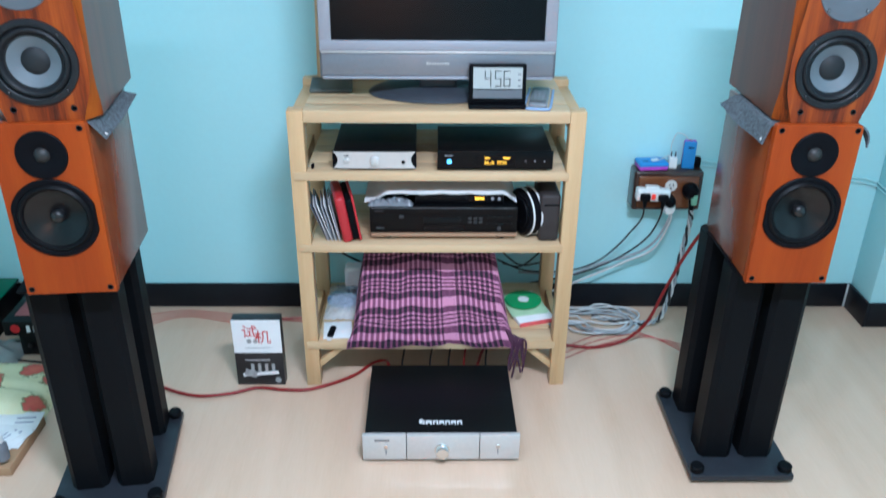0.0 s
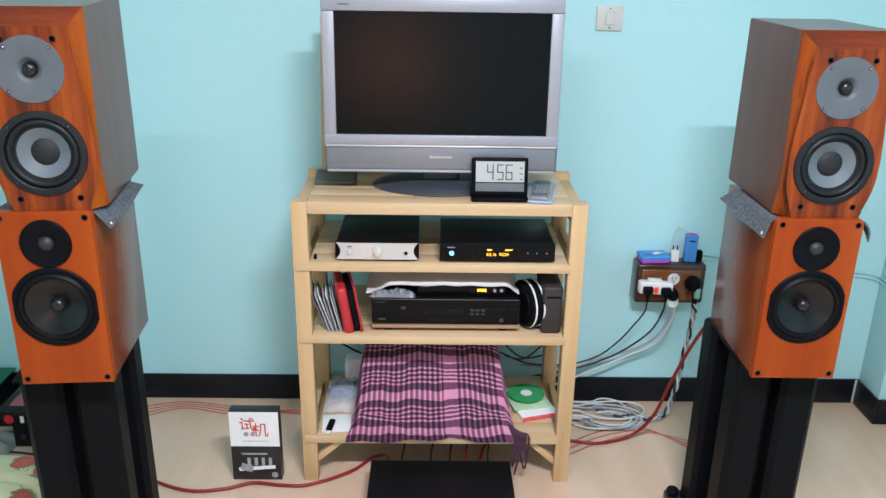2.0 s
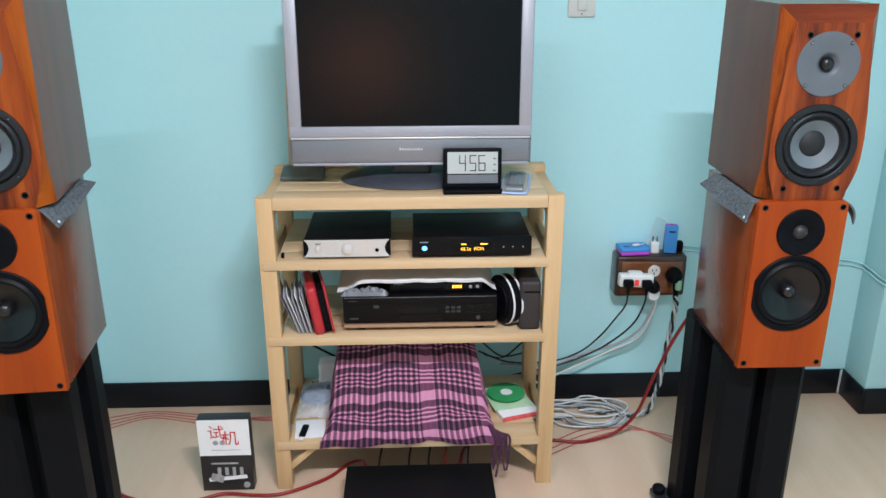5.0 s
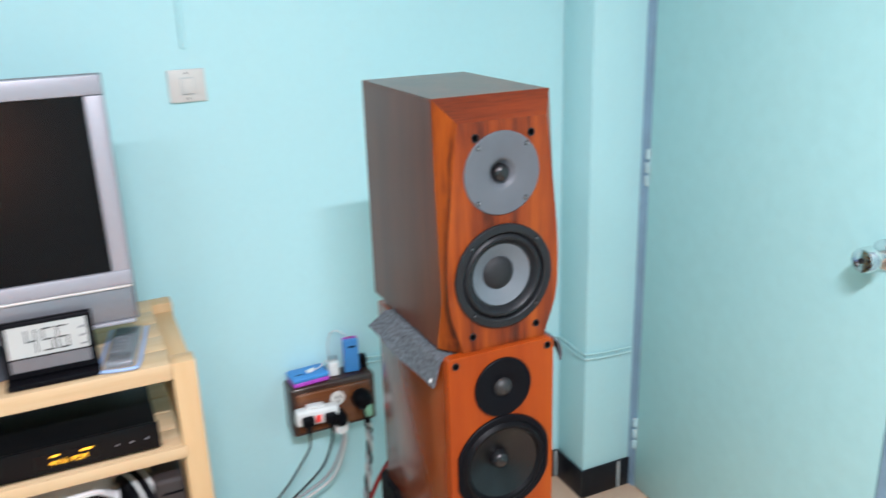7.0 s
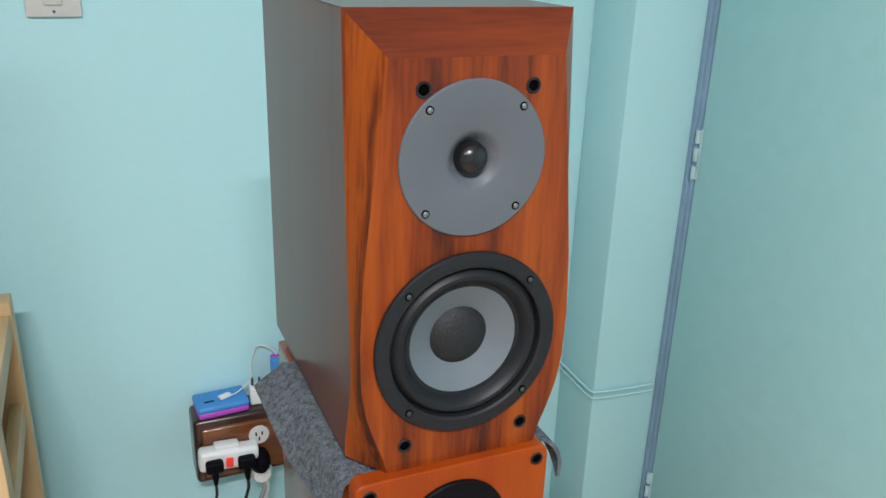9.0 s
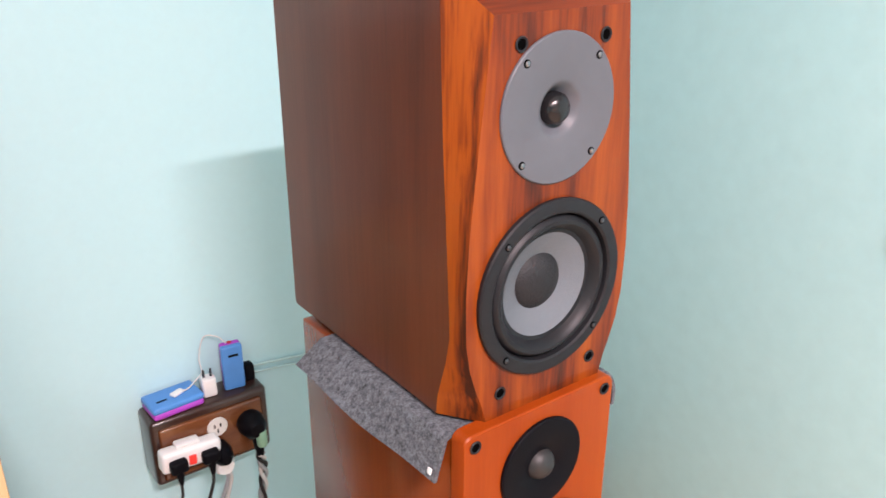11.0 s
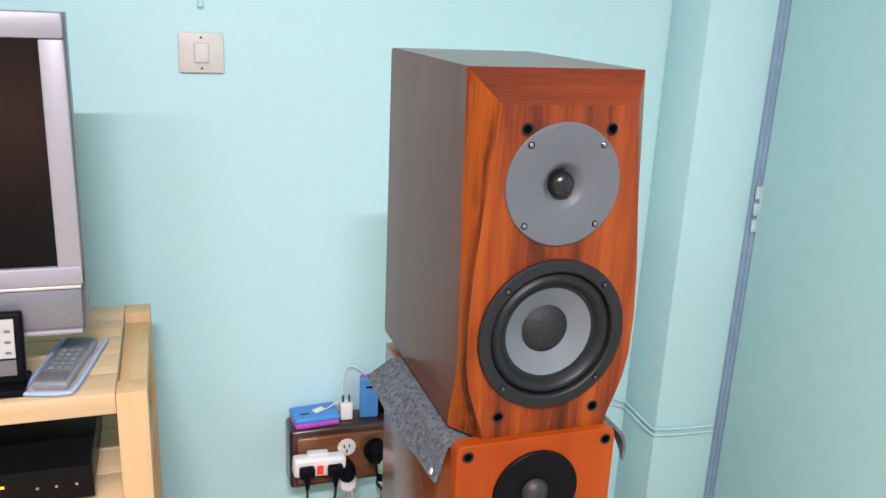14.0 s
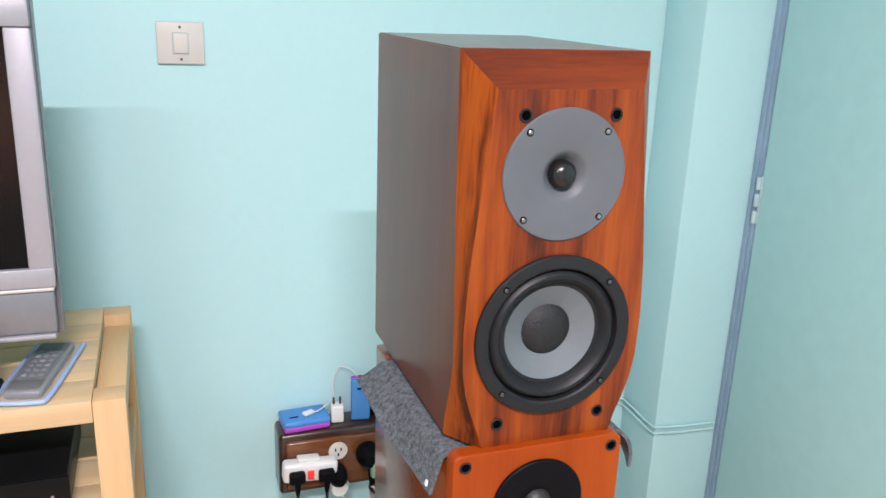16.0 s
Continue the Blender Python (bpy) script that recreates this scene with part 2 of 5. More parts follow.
WALLETMAT = mat("dark_olive_leather", (0.075, 0.085, 0.078), 0.5, vary=0.2, bump=0.4, bump_scale=200)
GREYCLOTH = mat("grey_plastic_bag", (0.28, 0.30, 0.29), 0.35, vary=0.35, scale=14, bump=0.6, bump_scale=30)
CARTON = mat("brown_carton", (0.36, 0.22, 0.12), 0.8, vary=0.1)
LEDGERINK = mat("faded_print", (0.32, 0.32, 0.42), 0.6)


def scarf_material():
    """Pink and dark plum woven check on the cloth's own coordinates, in metres."""
    m = bpy.data.materials.new("checked_scarf_weave")
    m.use_nodes = True
    t = m.node_tree
    b = t.nodes["Principled BSDF"]
    b.inputs["Roughness"].default_value = 0.85
    uv, sep = t.nodes.new("ShaderNodeUVMap"), t.nodes.new("ShaderNodeSeparateXYZ")
    t.links.new(uv.outputs[0], sep.inputs[0])

    def math_node(op, a, b2=None, c=None):
        n = t.nodes.new("ShaderNodeMath")
        n.operation = op
        for i, v in enumerate((a, b2, c)):
            if v is None:
                continue
            if isinstance(v, (int, float)):
                n.inputs[i].default_value = v
            else:
                t.links.new(v, n.inputs[i])
        return n.outputs[0]

    def stripe(coord, period, share, shift=0.0):
        f = math_node("FRACT", math_node("DIVIDE", math_node("ADD", coord, shift + 10.0), period))
        return math_node("LESS_THAN", f, share)

    u, v = sep.outputs[0], sep.outputs[1]
    period = 0.1110
    place = math_node("FRACT", math_node("DIVIDE", math_node("ADD", v, 10.0585), period))
    inner = math_node("MULTIPLY", math_node("GREATER_THAN", place, 0.40), math_node("LESS_THAN", place, 0.86))
    dense = math_node("MULTIPLY", math_node("GREATER_THAN", place, 0.24), math_node("SUBTRACT", 1.0, inner))
    rows = math_node("MULTIPLY", inner, stripe(place, 0.115, 0.56, 0.0))
    weft = math_node("MINIMUM", math_node("ADD", dense, rows), 1.0)
    column = math_node("MULTIPLY", math_node("SUBTRACT", 1.0, stripe(u, 0.196, 0.79, 0.0178)), math_node("GREATER_THAN", u, 0.25))
    warp = math_node("MULTIPLY", stripe(u, 0.0185, 0.58), math_node("SUBTRACT", 1.0, math_node("MULTIPLY", column, 0.85)))
    both = math_node("ADD", math_node("MULTIPLY", warp, 0.42), math_node("MULTIPLY", weft, 0.48))
    nz = t.nodes.new("ShaderNodeTexNoise")
    nz.inputs["Scale"].default_value = 500
    t.links.new(uv.outputs[0], nz.inputs["Vector"])
    fac = math_node("ADD", both, math_node("MULTIPLY", math_node("SUBTRACT", nz.outputs["Fac"], 0.5), 0.25))
    ramp = t.nodes.new("ShaderNodeValToRGB")
    for e, (p, col) in zip((ramp.color_ramp.elements[0], ramp.color_ramp.elements[1]), ((0.06, (0.56, 0.235, 0.365)), (0.84, (0.012, 0.004, 0.014)))):
        e.position, e.color = p, (*col, 1)
    e = ramp.color_ramp.elements.new(0.46)
    e.color = (0.15, 0.040, 0.094, 1)
    t.links.new(fac, ramp.inputs["Fac"])
    t.links.new(ramp.outputs["Color"], b.inputs["Base Color"])
    bp = t.nodes.new("ShaderNodeBump")
    bp.inputs["Strength"].default_value, bp.inputs["Distance"].default_value = 0.4, 0.001
    t.links.new(nz.outputs["Fac"], bp.inputs["Height"])
    t.links.new(bp.outputs[0], b.inputs["Normal"])
    return m


def floral_material():
    m = bpy.data.materials.new("floral_print_fabric")
    m.use_nodes = True
    t = m.node_tree
    b = t.nodes["Principled BSDF"]
    b.inputs["Roughness"].default_value = 0.7
    c = t.nodes.new("ShaderNodeTexCoord")
    noise_warp, vor = t.nodes.new("ShaderNodeTexNoise"), t.nodes.new("ShaderNodeTexVoronoi")
    noise_warp.inputs["Scale"].default_value = 55
    vor.inputs["Scale"].default_value = 11
    mixv = t.nodes.new("ShaderNodeMix")
    mixv.data_type = "VECTOR"
    mixv.inputs["Factor"].default_value = 0.05
    t.links.new(c.outputs["Object"], noise_warp.inputs["Vector"])
    t.links.new(c.outputs["Object"], mixv.inputs["A"])
    t.links.new(noise_warp.outputs["Color"], mixv.inputs["B"])
    t.links.new(mixv.outputs["Result"], vor.inputs["Vector"])
    ramp = t.nodes.new("ShaderNodeValToRGB")
    cols = [(0.0, (0.62, 0.16, 0.10)), (0.30, (0.55, 0.10, 0.08)), (0.37, (0.20, 0.22, 0.10)), (0.44, (0.72, 0.69, 0.42)), (1.0, (0.80, 0.77, 0.52))]
    while len(ramp.color_ramp.elements) < len(cols):
        ramp.color_ramp.elements.new(0.5)
    for e, (p, col) in zip(ramp.color_ramp.elements, cols):
        e.position, e.color = p, (*col, 1)
    t.links.new(vor.outputs["Distance"], ramp.inputs["Fac"])
    t.links.new(ramp.outputs["Color"], b.inputs["Base Color"])
    return m


SCARF, FLORAL = scarf_material(), floral_material()
FRAMEORNATE = mat("whitewashed_silver_frame", (0.55, 0.53, 0.47), 0.5, vary=0.5, scale=28, bump=0.9, bump_scale=45, big=9)
CANVAS = mat("faded_canvas", (0.5, 0.46, 0.4), 0.8, vary=0.3, big=5)

# ---------------------------------------------------------------- mesh helpers


def rbox(bm, x0, x1, y0, y1, z0, z1, b=0.002, seg=2, m=None):
    """A box with rounded edges, added to bm."""
    geo = bmesh.ops.create_cube(bm, size=1.0)
    vs = geo["verts"]
    for v in vs:
        v.co = Vector(((x0 + x1) / 2 + v.co.x * (x1 - x0), (y0 + y1) / 2 + v.co.y * (y1 - y0), (z0 + z1) / 2 + v.co.z * (z1 - z0)))
    if b:
        es = list({e for v in vs for e in v.link_edges})
        res = bmesh.ops.bevel(bm, geom=es, offset=b, segments=seg, affect="EDGES", profile=0.5)
        vs = list({v for f in res["faces"] for v in f.verts} | {v for v in vs if v.is_valid})
    if m is not None:
        bmesh.ops.transform(bm, matrix=m, verts=vs)
    return vs


def lathe(bm, profile, m=Matrix.Identity(4), seg=32, cut=None, cap=True):
    """Turn (radius, height) pairs round the local z axis. cut: half-width at which both sides are cut flat."""
    rings = []
    for r, h in profile:
        if r < 1e-6:
            rings.append([bm.verts.new(m @ Vector((0, 0, h)))])
            continue
        ring = []
        for i in range(seg):
            a = 2 * math.pi * i / seg
            x, y = r * math.cos(a), r * math.sin(a)
            if cut:
                x = max(-cut, min(cut, x))
            ring.append(bm.verts.new(m @ Vector((x, y, h))))
        rings.append(ring)
    for a, b in zip(rings, rings[1:]):
        for i in range(seg):
            k = (i + 1) % seg
            if len(a) == 1 and len(b) == 1:
                continue
            if len(a) == 1:
                bm.faces.new((a[0], b[k], b[i]))
            elif len(b) == 1:
                bm.faces.new((a[i], a[k], b[0]))
            else:
                bm.faces.new((a[i], a[k], b[k], b[i]))
    if cap:
        for ring in (rings[0], rings[-1]):
            if len(ring) > 1:
                bm.faces.new(ring)


FRONT = Matrix.Rotation(radians(90), 4, "X")  # local z turns to -y


def at_front(x, y, z):
    return Matrix.Translation((x, y, z)) @ FRONT


def spline(pts, n=8):
    """Smooth line through the points (Catmull-Rom)."""
    p = [Vector(q) for q in pts]
    p = [2 * p[0] - p[1]] + p + [2 * p[-1] - p[-2]]
    out = []
    for i in range(1, len(p) - 2):
        a, b, c, d = p[i - 1:i + 3]
        for k in range(n):
            s = k / n
            out.append(0.5 * ((2 * b) + (c - a) * s + (2 * a - 5 * b + 4 * c - d) * s * s + (3 * b - a - 3 * c + d) * s ** 3))
    out.append(p[-2])
    return out


def tube(bm, pts, r, seg=8, n=8):
    line = spline(pts, n)
    rings, side = [], Vector((0, 0, 1))
    for i, q in enumerate(line):
        d = (line[min(i + 1, len(line) - 1)] - line[max(i - 1, 0)]).normalized()
        side = side - d * side.dot(d)
        if side.length < 1e-4:
            side = d.orthogonal()
        side.normalize()
        up = d.cross(side)
        rings.append([bm.verts.new(q + r * (math.cos(2 * math.pi * k / seg) * side + math.sin(2 * math.pi * k / seg) * up)) for k in range(seg)])
    for a, b in zip(rings, rings[1:]):
        for k in range(seg):
            bm.faces.new((a[k], a[(k + 1) % seg], b[(k + 1) % seg], b[k]))
    bm.faces.new(rings[0][::-1])
    bm.faces.new(rings[-1])


def grid(bm, nu, nv, place, uv=None):
    """A sheet of nu x nv cells; place(s, t) gives each corner."""
    vs = [[bm.verts.new(place(i / nu, j / nv)) for j in range(nv + 1)] for i in range(nu + 1)]
    layer = bm.loops.layers.uv.new("UVMap") if uv else None
    for i in range(nu):
        for j in range(nv):
            f = bm.faces.new((vs[i][j], vs[i + 1][j], vs[i + 1][j + 1], vs[i][j + 1]))
            if uv:
                for lp, (a, b) in zip(f.loops, ((i, j), (i + 1, j), (i + 1, j + 1), (i, j + 1))):
                    lp[layer].uv = uv(a / nu, b / nv)


def thicken(bm, depth):
    """Give a sheet a second side at that depth, and close its rim."""
    bmesh.ops.recalc_face_normals(bm, faces=bm.faces[:])
    bmesh.ops.solidify(bm, geom=bm.faces[:], thickness=depth)


def mesh(name, bm, material, smooth=35):
    me = bpy.data.meshes.new(name)
    bmesh.ops.recalc_face_normals(bm, faces=bm.faces[:])
    bm.to_mesh(me)
    bm.free()
    me.materials.append(material)
    if smooth:
        me.shade_smooth()
        me.set_sharp_from_angle(angle=radians(smooth))
    return me


def part(name, bm, material, parent, label="", smooth=35):
    ob = new(name, mesh(name, bm, material, smooth))
    ob.parent = parent
    return tagged(ob, label)


def solo(name, bm, material, label, category, group="", kind="", loc=(0, 0, 0), rz=0, smooth=35):
    ob = new(name, mesh(name, bm, material, smooth))
    ob.matrix_world = pose(*loc, 0, 0, rz)
    return tagged(ob, label, category, group, kind)


def thing(name, loc, label, category, group="", kind="", rz=0):
    ob = new(name)
    ob.empty_display_size = 0.05
    ob.matrix_world = pose(*loc, 0, 0, rz)
    return tagged(ob, label, category, group, kind)


def B(*args, **kw):
    bm = bmesh.new()
    rbox(bm, *args, **kw)
    return bm


def L(profile, m=Matrix.Identity(4), seg=32, cut=None, cap=True):
    bm = bmesh.new()
    lathe(bm, profile, m, seg, cut, cap)
    return bm


def words(name, text, size, m, material, parent, depth=0.0004):
    """Lettering in the built-in font as a mesh under parent."""
    cu = bpy.data.curves.new(name, "FONT")
    cu.body, cu.size, cu.extrude, cu.align_x, cu.align_y = text, size, depth, "CENTER", "CENTER"
    tmp = bpy.data.objects.new(name, cu)
    me = bpy.data.meshes.new_from_object(tmp)
    bpy.data.objects.remove(tmp)
    me.transform(m)
    me.materials.clear()
    me.materials.append(material)
    ob = new(name, me)
    ob.parent = parent
    return ob


def cable(name, pts, r, material, label, n=8, group="cables", seg=8):
    bm = bmesh.new()
    tube(bm, pts, r, seg, n)
    return solo(name, bm, material, label, "cable", group, smooth=60)


# ---------------------------------------------------------------- the room
XW, XE, YS, YN, ZC = -2.0, 1.872, -1.6, 2.722, 2.6


def struct(name, bm, material, label, category):
    return solo(name, bm, material, label, category, kind="structure", smooth=30)


struct("floor", B(XW - 0.15, XE + 0.2, YS - 0.15, YN + 0.15, -0.1, 0, b=0), FLOOR, "beige wood-look vinyl floor with a soft sheen", "floor")
struct("ceiling", B(XW - 0.15, XE + 0.2, YS - 0.15, YN + 0.15, ZC, ZC + 0.1, b=0), CEIL, "plain white painted ceiling", "ceiling")
struct("wall_north", B(XW - 0.15, XE + 0.2, YN, YN + 0.15, 0, ZC, b=0), WALL, "light turquoise painted plaster wall", "wall")
struct("wall_west", B(XW - 0.15, XW, YS, YN, 0, ZC, b=0), WALL, "light turquoise painted plaster wall", "wall")
struct("wall_south", B(XW - 0.15, XE + 0.2, YS - 0.15, YS, 0, ZC, b=0), WALL, "light turquoise painted plaster wall", "wall")
bm = bmesh.new()
rbox(bm, XE, XE + 0.15, YS, 1.6718, 0, ZC, b=0)
rbox(bm, XE, XE + 0.15, 1.6718, 2.575, 2.09, ZC, b=0)
struct("wall_east", bm, WALL, "light turquoise painted wall around a door", "wall")
COLX, COLY = 1.690, 2.575
struct("column", B(COLX, XE + 0.15, COLY, YN - 0.001, 0, ZC, b=0.004), WALL, "square turquoise painted corner column", "column")
bm = bmesh.new()
rbox(bm, XW, COLX - 0.010, YN - 0.010, YN - 0.0005, 0.001, 0.100, b=0.003)
rbox(bm, COLX - 0.010, COLX - 0.0005, COLY - 0.010, YN - 0.001, 0.001, 0.100, b=0.003)
rbox(bm, COLX, XE - 0.006, COLY - 0.010, COLY - 0.0005, 0.001, 0.100, b=0.003)
rbox(bm, XW, XW + 0.010, YS, YN - 0.012, 0.001, 0.1, b=0.003)
rbox(bm, XE - 0.010, XE - 0.0005, YS, 1.498, 0.001, 0.1, b=0.003)
rbox(bm, XE - 0.010, XE - 0.0005, 1.575, 1.660, 0.001, 0.1, b=0.003)
skirting = struct("baseboard", bm, SKIRT, "glossy black vinyl skirting along the walls", "baseboard")
for x, y in ((COLX - 0.018, YN - 0.013), (XE - 0.055, COLY - 0.013)):
    part("joint_strip", B(x, x + 0.008, y, y + 0.003, 0.004, 0.1, b=0.001), JOINT, skirting, "grey sealant joint")

# door in the side wall
door = thing("door_1", (XE, 2.13, 0), "closed flush turquoise door in a blue-grey frame", "door", kind="structure")
part("door_leaf", B(-0.002, 0.04, -0.4085, 0.4135, 0.006, 2.04, b=0.002), DOORPAINT, door)
bm = bmesh.new()
rbox(bm, -0.004, 0.06, 0.4185, 0.4300, 0, 2.088, b=0.0015)
rbox(bm, -0.0075, 0.05, 0.4302, 0.4445, 0, 2.088, b=0.002)
part("hinge_jamb", bm, FRAMEPAINT, door, "blue-grey painted jamb")
part("latch_jamb", B(-0.006, 0.06, -0.4579, -0.4140, 0, 2.088, b=0.003), FRAMEPAINT, door, "blue-grey painted jamb")
part("head_jamb", B(-0.020, 0.06, -0.4138, 0.418, 2.045, 2.088, b=0.003), FRAMEPAINT, door, "blue-grey painted head of the frame")
# black strips stand in for the shade inside the door gaps
for y in (0.4140, -0.4136):
    part("gap_shade_strip", B(0.012, 0.03, y, y + 0.0045, 0.004, 2.04, b=0), HOLE, door, "black strip painting the shade in the gap beside the door leaf")
HINGEPAINT = mat("painted_hinge", (0.42, 0.57, 0.60), 0.4, vary=0.25)
for z in (0.145, 1.012):
    hinge = part("hinge", B(-0.0045, -0.001, 0.4085, 0.4135, z, z + 0.11, b=0.001), HINGEPAINT, door, "painted butt hinge")
    for k in range(3):
        part("knuckle", L([(0, 0), (0.0052, 0.001), (0.0056, 0.003), (0.0056, 0.027), (0.0052, 0.029), (0, 0.030)], Matrix.Translation((-0.009, 0.4145, z + 0.001 + k * 0.039)), 12), HINGEPAINT, hinge)
west = Matrix.Rotation(radians(-90), 4, "Y")
km = Matrix.Translation((-0.002, -0.354, 1.029)) @ west
knob = part("door_knob", L([(0.0, 0), (0.034, 0), (0.034, 0.004), (0.028, 0.010), (0.013, 0.013), (0.012, 0.030), (0.020, 0.040), (0.027, 0.050), (0.0275, 0.066), (0.024, 0.074), (0.012, 0.076), (0.0, 0.075)], km), CHROME, door, "round chrome door knob")
part("key_button", L([(0.0, 0.077), (0.006, 0.077), (0.006, 0.079), (0, 0.079)], km, 16), STEEL, knob)
SCUFF = mat("bare_door_chip", (0.24, 0.26, 0.25), 0.8, vary=0.4, scale=80)
for k in range(7):
    y, z = -0.4075 + 0.022 * random.random() ** 2, random.choice((0.78, 0.86, 0.90, 0.93, 1.05, 1.09, 1.12)) + random.uniform(-0.02, 0.02)
    part("paint_chip", B(-0.0026, -0.0018, y, y + random.uniform(0.001, 0.003), z, z + random.uniform(0.002, 0.010), b=0.0003), SCUFF, door)
part("latch_bolt", B(-0.0032, 0.0, -0.4130, -0.4055, 1.020, 1.036, b=0.0005), STEEL, door)

struct("trim", B(XE - 0.020, XE - 0.0005, 1.50, 1.573, 0.0, 2.09, b=0.003), FRAMEPAINT, "blue-grey painted post beside the light switch", "trim")

# conduits and the light switch on the far wall
for dz, nm in ((0.0, "wall_cable"), (-0.016, "wall_cable")):
    cable(nm, [(1.03, YN - 0.006, 0.590 + dz), (1.3, YN - 0.006, 0.556 + dz), (1.6, YN - 0.006, 0.528 + dz), (COLX - 0.012, YN - 0.006, 0.512 + dz), (COLX - 0.006, YN - 0.03, 0.511 + dz), (COLX - 0.006, COLY + 0.01, 0.506 + dz), (COLX + 0.008, COLY - 0.006, 0.506 + dz), (1.76, COLY - 0.006, 0.500 + dz), (1.853, COLY - 0.006, 0.496 + dz)], 0.0032, CONDUIT, "thin pale cable clipped along wall and column", n=6)
cable("trunking", [(0.652, YN - 0.003, 1.465), (0.650, YN - 0.003, 1.9), (0.648, YN - 0.003, 2.58)], 0.006, WALL, "painted-over cable running up the wall", n=3)
sw = thing("light_switch", (0.650, YN, 1.380), "off-white square light switch on the wall", "switch")
part("plate", B(-0.042, 0.042, -0.009, 0, -0.038, 0.038, b=0.003), CREAMPLASTIC, sw)
# flat grey plate draws the thin shade line round the rocker
part("recess", B(-0.0150, 0.0150, -0.0096, -0.0085, -0.0205, 0.0195, b=0), JOINT, sw, "grey plate painting the shade line round the rocker")
part("rocker", B(-0.0132, 0.0132, -0.0135, -0.008, -0.0185, 0.0175, b=0.002), CREAMPLASTIC, sw)
for z in (-0.029, 0.029):
    part("screw", L([(0, 0), (0.0025, 0), (0.0025, 0.0012), (0, 0.0016)], at_front(0, -0.009, z), 12), STEEL, sw)

sw2 = thing("light_switch", (XE, 1.612, 1.262), "white light switch plate beside the door", "switch")
part("plate", B(-0.010, 0, -0.038, 0.038, -0.042, 0.042, b=0.003), WHITEPLASTIC, sw2)
part("rocker", B(-0.014, -0.009, -0.013, 0.013, -0.020, 0.020, b=0.002), WHITEPLASTIC, sw2)

# framed picture above the television
pic = thing("framed_picture", (-0.26, YN, 1.607), "ornate whitewashed silver picture frame", "picture")
bm = bmesh.new()


def frame_bar(bm, x0, x1, z0, z1):
    rbox(bm, x0, x1, -0.030, -0.001, z0, z1, b=0.006)


frame_bar(bm, -0.55, 0.55, 0.004, 0.080)
frame_bar(bm, -0.55, 0.55, 0.62, 0.70)
frame_bar(bm, -0.55, -0.47, 0.08, 0.62)
frame_bar(bm, 0.47, 0.55, 0.08, 0.62)
for i in range(22):
    x = -0.52 + i * 0.0495
    r = 0.020 + 0.006 * math.sin(i * 1.7)
    lathe(bm, [(0, 0.0225), (r * 0.5, 0.0215), (r * 0.8, 0.019), (r, 0.0155)], at_front(x, -0.008, 0.034 + 0.005 * math.sin(i * 2.3)), 10)
part("moulding", bm, FRAMEORNATE, pic)
part("canvas", B(-0.47, 0.47, -0.012, -0.002, 0.08, 0.62, b=0), CANVAS, pic, "plain faded canvas")

# unseen glow source on the far side, added for the screen's dim warm reflection
lamp = thing("reflection_lamp", (-0.20, YS + 0.45, 0), "unseen lamp added to give the screen its warm reflection", "lamp")
part("base", L([(0, 0), (0.14, 0), (0.14, 0.012), (0.02, 0.022), (0, 0.022)]), BLACK, lamp)
part("pole", L([(0.012, 0.02), (0.012, 0.95)]), BLACK, lamp)
part("shade", L([(0.27, 0.92), (0.21, 1.28), (0.205, 1.28), (0.265, 0.92)], cap=False), SHADE, lamp, "added glowing orange cone that the screen mirrors")

# ---------------------------------------------------------------- loudspeakers and stands


def holed(bm, ring, holes):
    """A flat front: ring of vertices filled but for round holes (x, z, radius), all at y = 0."""
    edges = [bm.edges.get((a, b)) or bm.edges.new((a, b)) for a, b in zip(ring, ring[1:] + ring[:1])]
    for x, z, r in holes:
        c = [bm.verts.new((x + r * math.cos(2 * math.pi * i / 40), ring[0].co.y, z + r * math.sin(2 * math.pi * i / 40))) for i in range(40)]
        edges += [bm.edges.new((a, b)) for a, b in zip(c, c[1:] + c[:1])]
    bmesh.ops.triangle_fill(bm, use_beauty=True, use_dissolve=False, edges=edges)


def build_stand(loc, height, group):
    """Black four-post steel stand; local y = 0 at the loudspeaker's front, height to the top plate's upper face."""
    s = thing("speaker_stand", loc, "black steel loudspeaker stand with chamfered posts", "speaker stand", group)
    part("base_plate", B(-0.142, 0.142, -0.012, 0.372, 0.014, 0.034, b=0.003), BASEPLATE, s)
    part("top_plate", B(-0.095, 0.095, 0.02, 0.30, height - 0.006, height, b=0.001), BLACK, s)
    for x in (-0.055, 0.060):
        for y in (0.062, 0.262):
            bm = bmesh.new()
            w, c = 0.046, 0.014
            ring = [(-w + c, -w), (w - c, -w), (w, -w + c), (w, w - c), (w - c, w), (-w + c, w), (-w, w - c), (-w, -w + c)]
            lo = [bm.verts.new((x + a, y + 0.046 + b, 0.0342)) for a, b in ring]
            hi = [bm.verts.new((x + a, y + 0.046 + b, height - 0.0062)) for a, b in ring]
            for i in range(8):
                bm.faces.new((lo[i], lo[(i + 1) % 8], hi[(i + 1) % 8], hi[i]))
            bm.faces.new(lo[::-1])
            bm.faces.new(hi)
            part("post", bm, BLACK, s, smooth=20)
    for x in (-0.122, 0.122):
        for y in (0.010, 0.350):
            k = part("spike_knob", L([(0, 0.034), (0.018, 0.034), (0.019, 0.037), (0.019, 0.050), (0.016, 0.054), (0.0, 0.054)], Matrix.Translation((x, y, 0)), 16), BLACK, s)
            part("spike", L([(0.0, 0.0), (0.004, 0.008), (0.007, 0.014)], Matrix.Translation((x, y, 0)), 12), STEEL, k)
    return s


